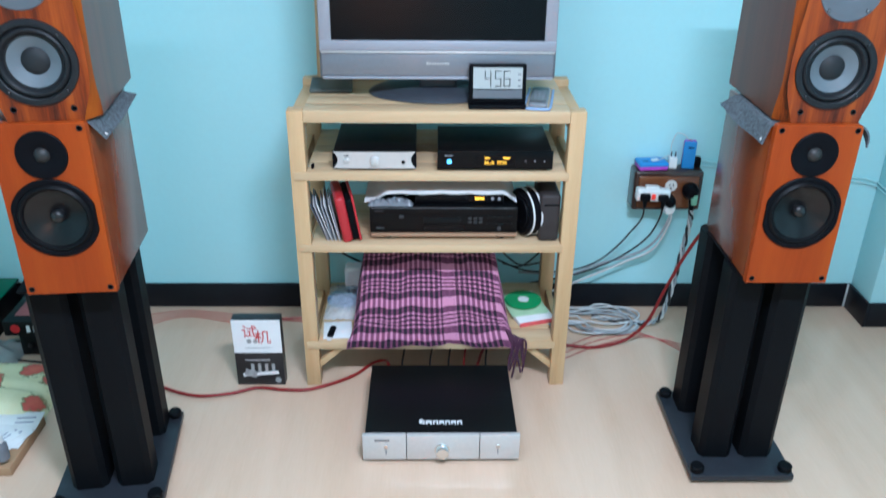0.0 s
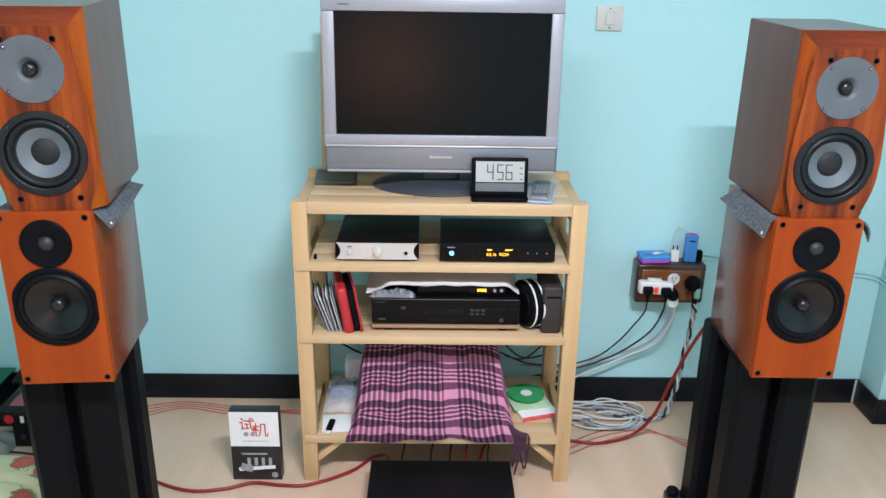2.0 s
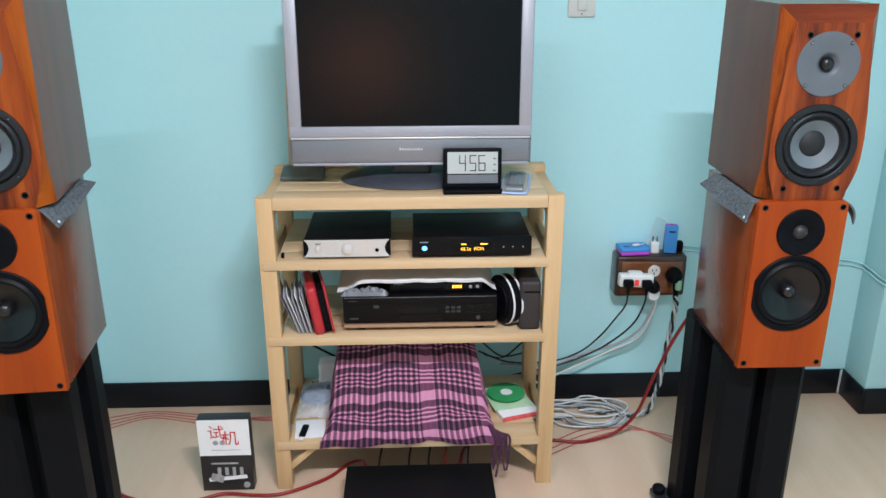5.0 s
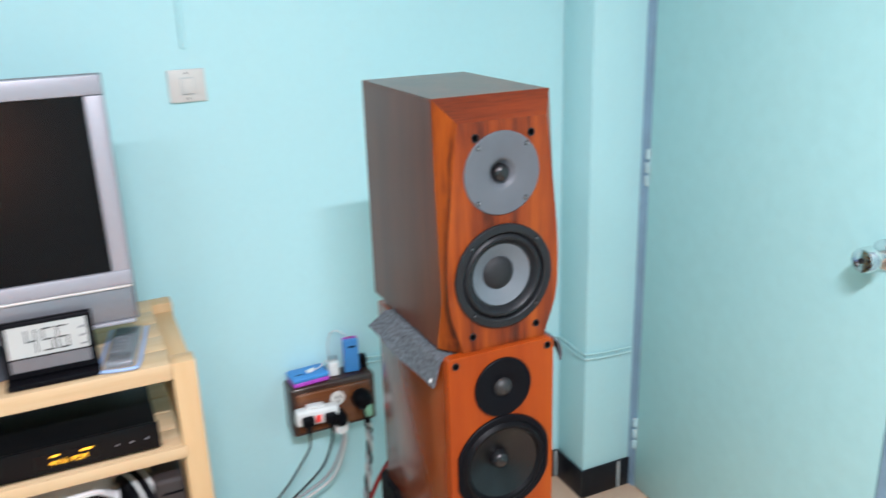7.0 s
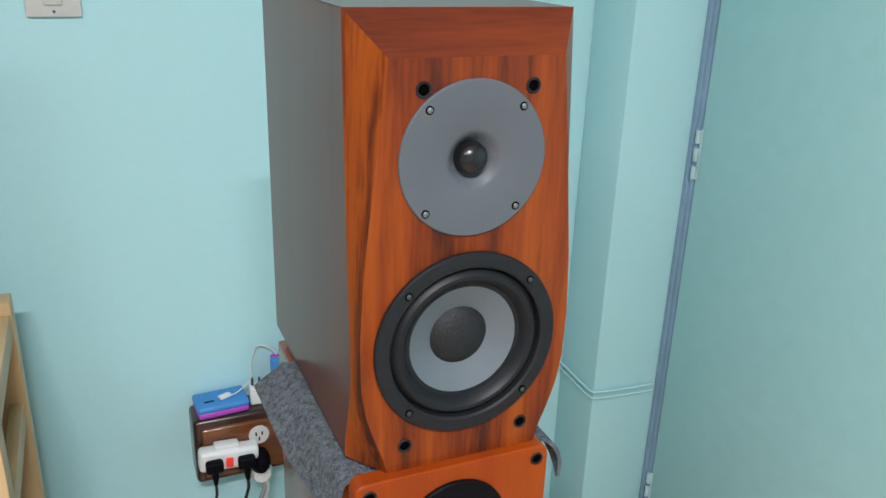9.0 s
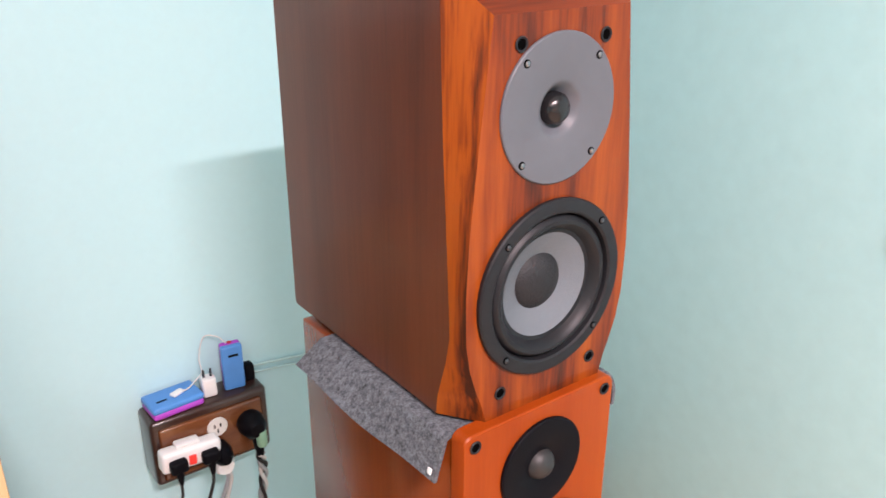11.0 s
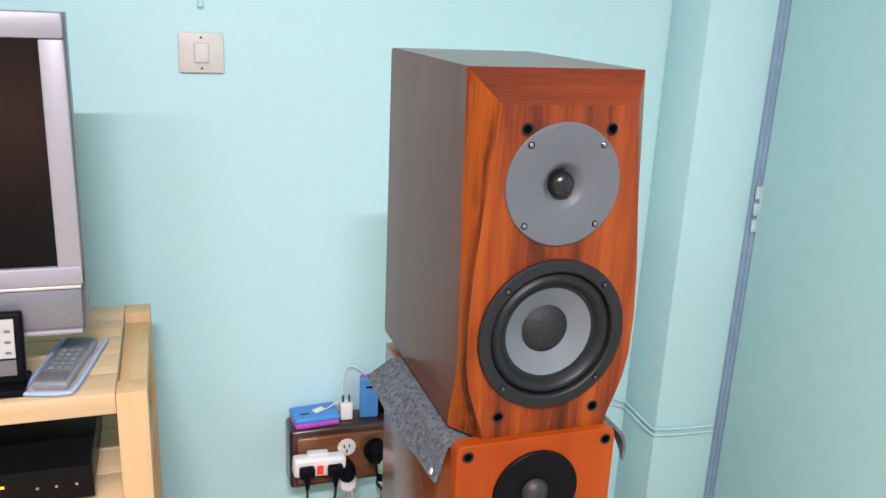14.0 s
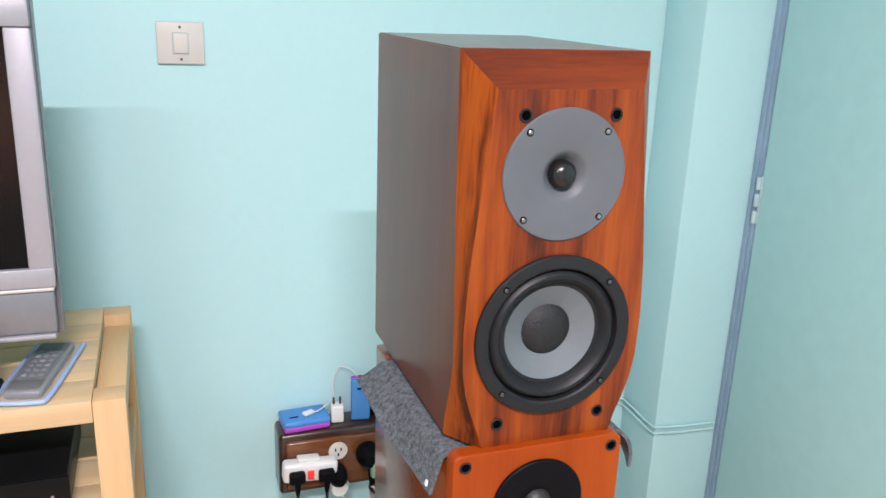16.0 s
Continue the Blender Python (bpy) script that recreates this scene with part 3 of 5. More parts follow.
def grommet(x, y, z, parent):
    g = part("grommet", L([(0.0044, 0.0), (0.0064, 0.0), (0.0068, 0.0008), (0.0062, 0.0016), (0.0050, 0.0014), (0.0044, 0.0003)], at_front(x, y, z), 20, cap=False), BASKET, parent)
    part("socket", L([(0, 0.0004), (0.0049, 0.0006)], at_front(x, y, z), 16), HOLE, g)


def screw(x, y, z, r, parent, metal):
    """Bright countersunk head in a dark ring, with a cross slot."""
    head = part("screw", L([(r * 1.05, 0.0), (r * 1.05, 0.0005), (r * 0.80, 0.0007), (0, 0.0007)], at_front(x, y, z), 16), HOLE, parent, "screw in a dark recess")
    bm = L([(r * 0.72, 0.0007), (r * 0.70, 0.0014), (r * 0.5, 0.0019), (0, 0.0021)], at_front(x, y, z), 14)
    part("crown", bm, metal, head)


def build_lower(loc, group):
    """Cherry two-way box; local origin under the front's middle, y inward."""
    s = thing("bookshelf_speaker", loc, "cherry veneer bookshelf loudspeaker with black drivers", "loudspeaker", group)
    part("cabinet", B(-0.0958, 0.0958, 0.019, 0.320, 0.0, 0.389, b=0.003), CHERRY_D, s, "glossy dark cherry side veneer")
    bm = bmesh.new()
    w, z1, r = 0.0978, 0.399, 0.010
    outline = [(-w, 0.0), (w, 0.0)]
    outline += [(w - r + r * math.cos(a), z1 - r + r * math.sin(a)) for a in np.linspace(0, math.pi / 2, 6)]
    outline += [(-w + r + r * math.cos(a), z1 - r + r * math.sin(a)) for a in np.linspace(math.pi / 2, math.pi, 6)]
    f = [bm.verts.new((x * 0.992, 0.0, 0.002 + z * 0.992)) for x, z in outline]
    g = [bm.verts.new((x, 0.0018, z)) for x, z in outline]
    h = [bm.verts.new((x, 0.0185, z)) for x, z in outline]
    holed(bm, f, [(0, 0.186, 0.076)])
    for a, b in ((f, g), (g, h)):
        for i in range(len(a)):
            k = (i + 1) % len(a)
            bm.faces.new((a[i], a[k], b[k], b[i]))
    bm.faces.new(h[::-1])
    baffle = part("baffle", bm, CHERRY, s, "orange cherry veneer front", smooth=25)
    for x, z in ((-0.0845, 0.386), (0.0850, 0.386), (-0.0850, 0.014), (0.0850, 0.014)):
        grommet(x, -0.0002, z, baffle)
    tw = part("tweeter", L([(0.0525, 0.0), (0.0525, 0.003), (0.0510, 0.0042), (0.030, 0.0042), (0.023, 0.0022), (0.0165, 0.0008)], at_front(0.0, 0, 0.330), 48, cut=0.0525, cap=False), BLACKPLASTIC, s)
    part("dome", L([(0.0165, 0.0008), (0.0145, 0.0055), (0.010, 0.0095), (0.005, 0.0115), (0, 0.012)], at_front(0.0, 0, 0.330), 24, cap=False), DULLDOME, tw)
    wz = 0.186
    wf = part("woofer", L([(0.0910, 0.0), (0.0910, 0.003), (0.0890, 0.0046), (0.0800, 0.0046), (0.078, 0.003)], at_front(0, 0, wz), 56, cut=0.0860, cap=False), BLACKPLASTIC, s)
    part("surround", L([(0.078, 0.003), (0.076, 0.0055), (0.072, 0.0085), (0.067, 0.0070), (0.064, 0.002)], at_front(0, 0, wz), 56, cap=False), RUBBER, wf)
    part("cone", L([(0.064, 0.002), (0.048, -0.006), (0.030, -0.013), (0.0165, -0.0165)], at_front(0, 0.0, wz), 48, cap=False), CONE, wf)
    part("phase_plug", L([(0.0165, -0.0165), (0.0162, -0.010), (0.0135, -0.004), (0.008, 0.0), (0, 0.0014)], at_front(0, 0.0, wz), 28, cap=False), DOME, wf)
    return s


def build_upper(loc, group):
    """Rosewood box whose thick front is cut by slanted facets."""
    s = thing("bookshelf_speaker", loc, "dark walnut loudspeaker with faceted rosewood front", "loudspeaker", group)
    # front: rows of (height, half-width of the flat face, depth at which the facet meets the body)
    rows = [(0.0, 0.0745, 0.041), (0.020, 0.080, 0.039), (0.040, 0.0875, 0.033), (0.062, 0.0945, 0.026), (0.090, 0.0990, 0.0205), (0.135, 0.1000, 0.0225), (0.190, 0.0970, 0.026), (0.270, 0.0885, 0.031), (0.370, 0.0765, 0.0345)]
    bm = bmesh.new()
    side = [(d, z) for z, w, d in rows] + [(0.036, 0.404), (0.334, 0.404), (0.334, 0.003), (0.331, 0.0)]
    a = [bm.verts.new((-0.102, y, z)) for y, z in side]
    b = [bm.verts.new((0.102, y, z)) for y, z in side]
    bm.faces.new(a)
    bm.faces.new(b[::-1])
    for i in range(len(side)):
        k = (i + 1) % len(side)
        bm.faces.new((a[i], a[k], b[k], b[i]))
    bmesh.ops.bevel(bm, geom=[e for e in bm.edges if all(v.co.y > 0.3 or v.co.z > 0.4 for v in e.verts)], offset=0.0015, segments=2, affect="EDGES")
    part("cabinet", bm, DARKVENEER, s, "dark walnut veneer body", smooth=25)
    bm = bmesh.new()
    fl = [bm.verts.new((-w, 0, z)) for z, w, d in rows]
    fr = [bm.verts.new((w, 0, z)) for z, w, d in rows]
    holed(bm, fl + fr[::-1], [(-0.003, 0.288, 0.045), (-0.002, 0.121, 0.075)])
    face = part("baffle", bm, ROSE, s, "orange rosewood veneer with dark vertical streaks", smooth=20)
    for sgn in (-1, 1):
        bm = bmesh.new()
        p = [bm.verts.new((sgn * w, 0, z)) for z, w, d in rows]
        q = [bm.verts.new((sgn * 0.1022, d - 0.0002, z)) for z, w, d in rows[:-1]] + [bm.verts.new((sgn * 0.1022, 0.0358, 0.4042))]
        for i in range(len(rows) - 1):
            bm.faces.new((p[i], q[i], q[i + 1], p[i + 1]))
        part("side_facet", bm, ROSE_T, s, "slanted rosewood facet", smooth=30)
    bm = bmesh.new()
    bm.faces.new([bm.verts.new(v) for v in ((-0.0765, 0, 0.370), (0.0765, 0, 0.370), (0.1022, 0.0358, 0.4042), (-0.1022, 0.0358, 0.4042))])
    part("top_facet", bm, ROSE_X, s, "crosscut rosewood top facet", smooth=0)
    bm = bmesh.new()
    bm.faces.new([bm.verts.new(v) for v in ((-0.0745, 0, 0), (0.0745, 0, 0), (0.102, 0.0408, 0), (-0.102, 0.0408, 0))])
    part("underside", bm, DARKVENEER, s, smooth=0)
    for x, z in ((-0.048, 0.346), (0.048, 0.346), (-0.0585, 0.027), (0.0585, 0.027)):
        grommet(x, -0.0002, z, face)
    tz, tx = 0.288, -0.003
    plate = part("tweeter", L([(0.0655, 0.0), (0.0655, 0.002), (0.0645, 0.003), (0.026, 0.003), (0.022, 0.001), (0.017, -0.006), (0.0145, -0.008)], at_front(tx, 0, tz), 56, cap=False), PLATEGREY, s, "round grey tweeter plate")
    part("dome", L([(0.0145, -0.008), (0.0138, -0.001), (0.0105, 0.0035), (0.0055, 0.006), (0, 0.0066)], at_front(tx, 0, tz), 28, cap=False), DOME, plate)
    for x, z in ((-0.0405, 0.0425), (0.0420, 0.0420), (-0.0420, -0.0420), (0.0400, -0.0425)):
        screw(tx + x, -0.003, tz + z, 0.0034, plate, SCREWHEAD)
    wz = 0.121
    wf = part("woofer", L([(0.0865, 0.0), (0.0868, 0.004), (0.0855, 0.0058), (0.0835, 0.0062), (0.0745, 0.0060), (0.0725, 0.0045), (0.0715, -0.003)], at_front(-0.002, 0, wz), 64, cap=False), BASKET, s, "dark grey basket with grey cone")
    part("surround", L([(0.0715, -0.003), (0.0705, -0.0005), (0.0685, 0.0028), (0.0655, 0.0048), (0.0622, 0.0046), (0.0592, 0.0022), (0.0570, -0.0020), (0.0555, -0.0046), (0.0535, -0.0048), (0.0515, -0.0052)], at_front(-0.002, 0, wz), 64, cap=False), GREYRUBBER, wf)
    part("cone", L([(0.0515, -0.0052), (0.045, -0.0085), (0.0278, -0.0165)], at_front(-0.002, 0, wz), 56, cap=False), CONEGREY, wf, "grey woven cone")
    part("dust_cap", L([(0.0278, -0.0165), (0.0245, -0.0128), (0.016, -0.0092), (0.007, -0.0076), (0, -0.007)], at_front(-0.002, 0, wz), 40, cap=False), DUSTCAP, wf)
    for a in (44, 136, 226, 316):
        screw(-0.002 + 0.0795 * math.cos(radians(a)), -0.006, wz + 0.0795 * math.sin(radians(a)), 0.0034, wf, STEEL)
    return s


def build_felt(loc, group, mirror=1, front=74, back=34):
    """Felt sheet between the two boxes, drooping past the sides."""
    s = thing("felt_pad", loc, "grey felt sheet drooping over the lower loudspeaker", "felt pad", group)
    bm = bmesh.new()

    def place(a, b):
        y = 0.021 + b * 0.235
        x = -0.158 + a * 0.312
        e_l, e_r = max(0.0, -x - 0.1005), max(0.0, x - 0.1005)
        z = 0.002
        if e_l:
            e_l *= 0.84 - 0.10 * b
            ang = radians(front + (back - front) * b)
            x, z = -0.1005 - e_l * math.cos(ang), z - e_l * math.sin(ang) + 0.002 * math.sin(9 * b)
        if e_r:
            e_r *= max(0.0, 1.15 - b / 0.28) if b < 0.32 else 0.0
            ang = radians(12 + 48 * e_r / 0.06)
            x, z = 0.1005 + e_r * math.cos(ang), z - e_r * math.sin(ang)
        return (mirror * x, y, z)

    grid(bm, 40, 24, place)
    thicken(bm, 0.004)
    part("sheet", bm, FELT, s, smooth=60)
    ang = radians(front)
    part("sticker", B(-0.003, 0.003, -0.0025, 0.0025, -0.001, 0.001, b=0.0005, m=Matrix.Translation((mirror * (-0.1005 - 0.040 * math.cos(ang) - 0.003), 0.027, 0.005 - 0.040 * math.sin(ang))) @ Matrix.Rotation(radians(-mirror * front), 4, "Y")), WHITEPLASTIC, s, "small white sticker")
    return s


RX, RY, LX, LY, UP, TOE = 0.9575, 1.768, -0.706, 1.660, 0.033, 7.0
build_stand((RX, RY, 0), 0.630, "loudspeaker stands")
build_stand((LX - 0.034, LY, 0), 0.630 + UP, "loudspeaker stands").rotation_euler.z = radians(TOE)
lower = build_lower((RX + 0.0025, RY, 0.6305), "cherry loudspeakers")
copy_thing(lower, pose(LX, LY, 0.6305 + UP, 0, 0, TOE - 2.5))
build_felt((RX, RY, 1.0215), "felt pads")
build_felt((LX, LY, 1.0215 + UP), "felt pads", -1, 52, 14).rotation_euler.z = radians(TOE - 2)
upper = build_upper((0.971, RY + 0.011, 1.0285), "rosewood loudspeakers")
copy_thing(upper, pose(-0.686, LY + 0.011, 1.0285 + UP, 0, 0, TOE))

# ---------------------------------------------------------------- rack and what stands on it
rack = thing("wooden_rack", (0.115, 2.22, 0), "light pine shelf rack with four tiers", "rack")
for x in (-0.4115, 0.3725):
    for y in (0.0, 0.335):
        part("post", B(x, x + 0.045, y, y + 0.045, 0, 0.916, b=0.002), PINE_Z, rack)
TIERS = ((0.916, 0.034), (0.739, 0.026), (0.510, 0.026), (0.169, 0.027))
for top, thick in TIERS:
    for k in range(5):
        y = 0.002 + k * 0.0756
        z = top + (0.0005 if k % 2 else 0.0)
        part("board", B(-0.3662, 0.372, y, y + 0.0745, z - (thick if k == 0 else 0.020), z, b=0.0015), PINE_X, rack)
for top, thick in TIERS[1:]:
    part("front_lip", B(-0.4020, 0.3790, -0.0052, -0.0006, top - thick, top - 0.001, b=0.0015), PINE_X, rack)
for top, thick in TIERS:
    for x in (-0.4065, 0.3925):
        if thick == 0.034:
            x0 = -0.4090 if x < 0 else 0.3726
            part("side_rail", B(x0, x0 + 0.0422, 0.0455, 0.3345, top - 0.060, top - 0.020, b=0.0015), PINE_Y, rack)
        else:
            part("side_rail", B(x, x + 0.02, 0.0455, 0.3345, top - 0.045, top - 0.004, b=0.0015), PINE_Y, rack)
for sgn in (-1, 1):
    for y in (0.012, 0.345):
        m = Matrix.Translation((sgn * 0.338, y, 0.100)) @ Matrix.Rotation(radians(-sgn * 48), 4, "Y")
        part("brace", B(-0.0095, 0.0095, 0, 0.02, -0.052, 0.052, b=0.001, m=m), PINE_Z, rack)

# television
tv = thing("television", (0.1205, 2.320, 0.9165), "silver flat television switched off on the rack", "television")
TILT = Matrix.Translation((0, 0, 0.067)) @ Matrix.Rotation(radians(-2.2), 4, "X") @ Matrix.Diagonal((0.989, 1, 0.985, 1)) @ Matrix.Translation((0, 0, -0.06))


def slab(*a, **k):
    return B(*a, m=TILT, **k)


bz = part("bezel", slab(-0.331, 0.331, -0.012, 0.004, 0.503, 0.540, b=0.004), SILVER, tv, "silver plastic bezel")
part("bezel_side", slab(-0.331, -0.297, -0.012, 0.004, 0.137, 0.5025, b=0.003), SILVER, bz)
part("bezel_side", slab(0.297, 0.331, -0.012, 0.004, 0.137, 0.5025, b=0.003), SILVER, bz)
part("bezel_foot", slab(-0.331, 0.331, -0.014, 0.004, 0.137, 0.166, b=0.003), SILVER, bz)
part("trim_line", slab(-0.328, 0.328, -0.0155, 0.002, 0.1315, 0.1368, b=0.002), BRUSHED, tv, "bright silver trim line")
part("speaker_panel", slab(-0.327, 0.327, -0.011, 0.004, 0.066, 0.1312, b=0.004), PANELSILVER, tv, "dark silver lower panel")
part("chin", slab(-0.325, 0.325, -0.016, 0.006, 0.058, 0.0658, b=0.003), SILVER, tv)
part("screen", slab(-0.2975, 0.2975, -0.005, 0.001, 0.1655, 0.5035, b=0), SCREEN, tv, "dark glossy screen")
for k in range(9):
    part("maker_mark", slab(-0.032 + k * 0.0073, -0.0275 + k * 0.0073, -0.0118, -0.0108, 0.0995, 0.1075 if k == 0 else 0.1045 + 0.001 * (k % 2), b=0.0), BRUSHED, tv, "small pale mark")
part("model_mark", slab(-0.285, -0.255, -0.0128, -0.0118, 0.518, 0.523, b=0.0), SILVERDARK, tv)
bm = bmesh.new()
back = [(-0.333, 0.0045, 0.060, 0.541), (-0.333, 0.030, 0.060, 0.541), (-0.29, 0.085, 0.09, 0.50), (-0.22, 0.095, 0.14, 0.46)]
loops = [[bm.verts.new(TILT @ Vector(v)) for v in ((x, y, z0), (-x, y, z0), (-x, y, z1), (x, y, z1))] for x, y, z0, z1 in back]
bm.faces.new(loops[0])
for a, b in zip(loops, loops[1:]):
    for i in range(4):
        bm.faces.new((a[i], a[(i + 1) % 4], b[(i + 1) % 4], b[i]))
bm.faces.new(loops[-1][::-1])
part("back_shell", bm, SILVERDARK, tv, "dark grey rear shell", smooth=20)
part("neck", B(-0.055, 0.055, 0.035, 0.085, 0.012, 0.10, b=0.01, seg=3), FOOT, tv)
bm = bmesh.new()
lathe(bm, [(0, 0.026), (0.3, 0.0255), (0.6, 0.021), (0.85, 0.013), (0.97, 0.006), (1.0, 0.002), (0.98, 0.0)], Matrix.Translation((0, 0.093, 0)) @ Matrix.Diagonal((0.203, 0.128, 1.4, 1)), 64)
part("foot", bm, FOOT, tv, "oval dark grey foot")

# thin board leaning behind the television
solo("leaning_board", B(-0.006, 0.2, 0, 0.006, 0, 0.47, b=0.001, m=Matrix.Rotation(radians(-8), 4, "X")), PINE_Z, "thin light wooden board leaning behind the television", "board", loc=(-0.241, 2.535, 0.917))

# digital clock
clock = thing("digital_clock", (0.2855, 2.254, 0.9165), "black digital clock showing 4:56", "clock")
ct = Matrix.Translation((0, 0.004, 0.012)) @ Matrix.Rotation(radians(-9), 4, "X")
body = part("case", B(-0.079, 0.079, 0, 0.018, 0, 0.108, b=0.005, seg=3, m=ct), BLACKPLASTIC, clock)
part("display", B(-0.068, 0.068, -0.0012, 0.0004, 0.040, 0.098, b=0.0, m=ct), LCD, clock, "grey-green liquid crystal display")
part("lower_panel", B(-0.068, 0.068, -0.0008, 0.0004, 0.014, 0.037, b=0.0, m=ct), SILVERDARK, clock)
part("foot", B(-0.080, 0.080, -0.018, 0.055, 0, 0.012, b=0.004), BLACKPLASTIC, clock)
SEGS = {"4": "bcfg", "5": "acdfg", "6": "acdefg"}


def digit(ch, x, z, w, h, parent):
    t = 0.0036
    boxes = {"a": (0, w, h - t, h), "g": (0, w, h / 2 - t / 2, h / 2 + t / 2), "d": (0, w, 0, t), "f": (0, t, h / 2, h), "e": (0, t, 0, h / 2), "b": (w - t, w, h / 2, h), "c": (w - t, w, 0, h / 2)}
    bm = bmesh.new()
    for sname in SEGS[ch]:
        x0, x1, z0, z1 = boxes[sname]
        rbox(bm, x + x0 + 0.0004, x + x1 - 0.0004, -0.0017, -0.0013, z + z0 + 0.0004, z + z1 - 0.0004, b=0, m=ct)
    part("digit", bm, LCDDARK, parent, smooth=0)


digit("4", -0.037, 0.046, 0.019, 0.044, clock)
digit("5", -0.009, 0.046, 0.019, 0.044, clock)
digit("6", 0.015, 0.046, 0.020, 0.044, clock)
for k in range(3):
    part("calendar_bar", B(0.055, 0.063, -0.0017, -0.0013, 0.046 + k * 0.016, 0.050 + k * 0.016, b=0, m=ct), SILVERDARK, clock)

# remote control in a sleeve, and a folded wallet
rem = thing("remote_control", (0.412, 2.330, 0.9168), "grey remote control in a clear sleeve with blue edge", "remote control", rz=-10.6)
part("body", B(-0.026, 0.026, -0.085, 0.088, 0.002, 0.0145, b=0.005, seg=3), SILVERDARK, rem)
part("face", B(-0.022, 0.022, -0.080, 0.082, 0.0140, 0.0155, b=0.0), FOOT, rem)
part("dark_end", B(-0.022, 0.022, -0.080, -0.050, 0.0154, 0.0160, b=0.0), BLACKPLASTIC, rem)
for i in range(6):
    for j in range(3):
        part("button", B(-0.015 + j * 0.0115, -0.008 + j * 0.0115, -0.040 + i * 0.0165, -0.033 + i * 0.0165, 0.0155, 0.0172, b=0.0008), PANELSILVER if (i + j) % 4 else SILVER, rem)
bm = bmesh.new()
grid(bm, 16, 40, lambda a, b: (-0.035 + a * 0.070, -0.098 + b * 0.2, 0.0035 + 0.0165 * (1 - (2 * a - 1) ** 6) * (1 - (2 * b - 1) ** 10) + 0.0012 * noise.noise((a * 6, b * 18, 0))))
part("sleeve", bm, CLEAR, rem, "crinkled clear plastic sleeve", smooth=60)
bm = bmesh.new()
tube(bm, [(-0.035, 0.10, 0.004), (-0.036, 0.0, 0.004), (-0.035, -0.085, 0.004), (-0.024, -0.099, 0.004), (0.024, -0.099, 0.004), (0.035, -0.085, 0.004), (0.036, 0.0, 0.004), (0.035, 0.10, 0.004)], 0.0036)
part("piping", bm, SLEEVEEDGE, rem, "pale blue sleeve edge", smooth=60)
solo("wallet", B(-0.062, 0.062, -0.070, 0.070, 0, 0.012, b=0.004, seg=3), WALLETMAT, "flat dark olive leather wallet on the rack", "wallet", loc=(-0.196, 2.462, 0.917), rz=4)

GLOSSBLACK = mat("glossy_black_fascia", (0.003, 0.003, 0.004), 0.28, spec=0.18)
# silver-fronted amplifier and black streamer on the second tier
Z2 = 0.7400
pre = thing("headphone_amplifier", (-0.0585, 2.226, Z2), "small black amplifier with curved silver front", "amplifier")
part("case", B(-0.116, 0.116, 0.012, 0.255, 0.006, 0.057, b=0.002), BLACKMETAL, pre)
bm = bmesh.new()


def bowed(a, b):
    x = -0.119 + a * 0.238
    return (x, 0.011 - 0.010 * (1 - abs(2 * a - 1) ** 6), 0.006 + b * 0.052)


grid(bm, 32, 2, bowed)
thicken(bm, 0.002)
part("black_fascia", bm, BLACKPLASTIC, pre, smooth=50)
bm = bmesh.new()
grid(bm, 32, 10, lambda a, b: ((2 * a - 1) * (0.1165 - 0.013 * (1 - (2 * b - 1) ** 2)), -0.0013 + 0.003 * abs(2 * a - 1) ** 8, 0.0075 + b * 0.049))
thicken(bm, 0.0015)
fascia = part("silver_fascia", bm, BRUSHED, pre, "brushed silver front panel", smooth=50)
for x, r, d in ((0.002, 0.013, 0.008), (-0.078, 0.007, 0.004)):
    part("knob", L([(r * 1.25, 0.0), (r * 1.2, 0.0012), (r, 0.0014), (r, d), (r * 0.85, d + 0.001), (0, d + 0.001)], at_front(x, -0.0028, 0.031), 28), BRUSHED, fascia)
part("socket", L([(0, 0.001), (0.005, 0.001), (0.0055, 0.0)], at_front(0.082, -0.0028, 0.027), 16), HOLE, fascia)
part("maker_mark", B(-0.085, -0.070, -0.0034, -0.0028, 0.045, 0.048, b=0), SILVERDARK, fascia)
for x in (-0.095, 0.095):
    for y in (0.03, 0.22):
        part("foot", L([(0, 0), (0.010, 0), (0.010, 0.006)], Matrix.Translation((x, y, 0)), 12), RUBBER, pre)

st = thing("network_streamer", (0.2835, 2.224, Z2), "black network streamer with amber display", "streamer")
part("case", B(-0.161, 0.161, 0.007, 0.225, 0.006, 0.060, b=0.002), BLACKMETAL, st)
front = part("fascia", B(-0.164, 0.164, 0.0, 0.0065, 0.006, 0.061, b=0.0015), GLOSSBLACK, st)
part("display_window", B(-0.058, 0.056, -0.0008, 0.0004, 0.017, 0.046, b=0), SCREEN, st)
words("display_text", "44.1k  PCM", 0.0135, at_front(0.0, -0.0011, 0.026), ORANGEGLOW, front)
for x, w in ((-0.030, 0.014), (0.022, 0.020)):
    part("display_bar", B(x, x + w, -0.0013, -0.0009, 0.0385, 0.042, b=0), ORANGEGLOW, front)
part("power_button", L([(0, 0.0012), (0.0065, 0.0012), (0.007, 0.0)], at_front(-0.130, 0.0, 0.029), 20), BLUEGLOW, front, "round blue lit power button")
part("maker_mark", B(-0.143, -0.120, -0.0006, 0.0002, 0.0455, 0.0480, b=0), SILVER, front)
for x in (0.086, 0.112, 0.140):
    part("touch_mark", L([(0, 0.0006), (0.0022, 0.0006), (0.0022, 0.0)], at_front(x, 0.0, 0.031), 12), SILVER, front)
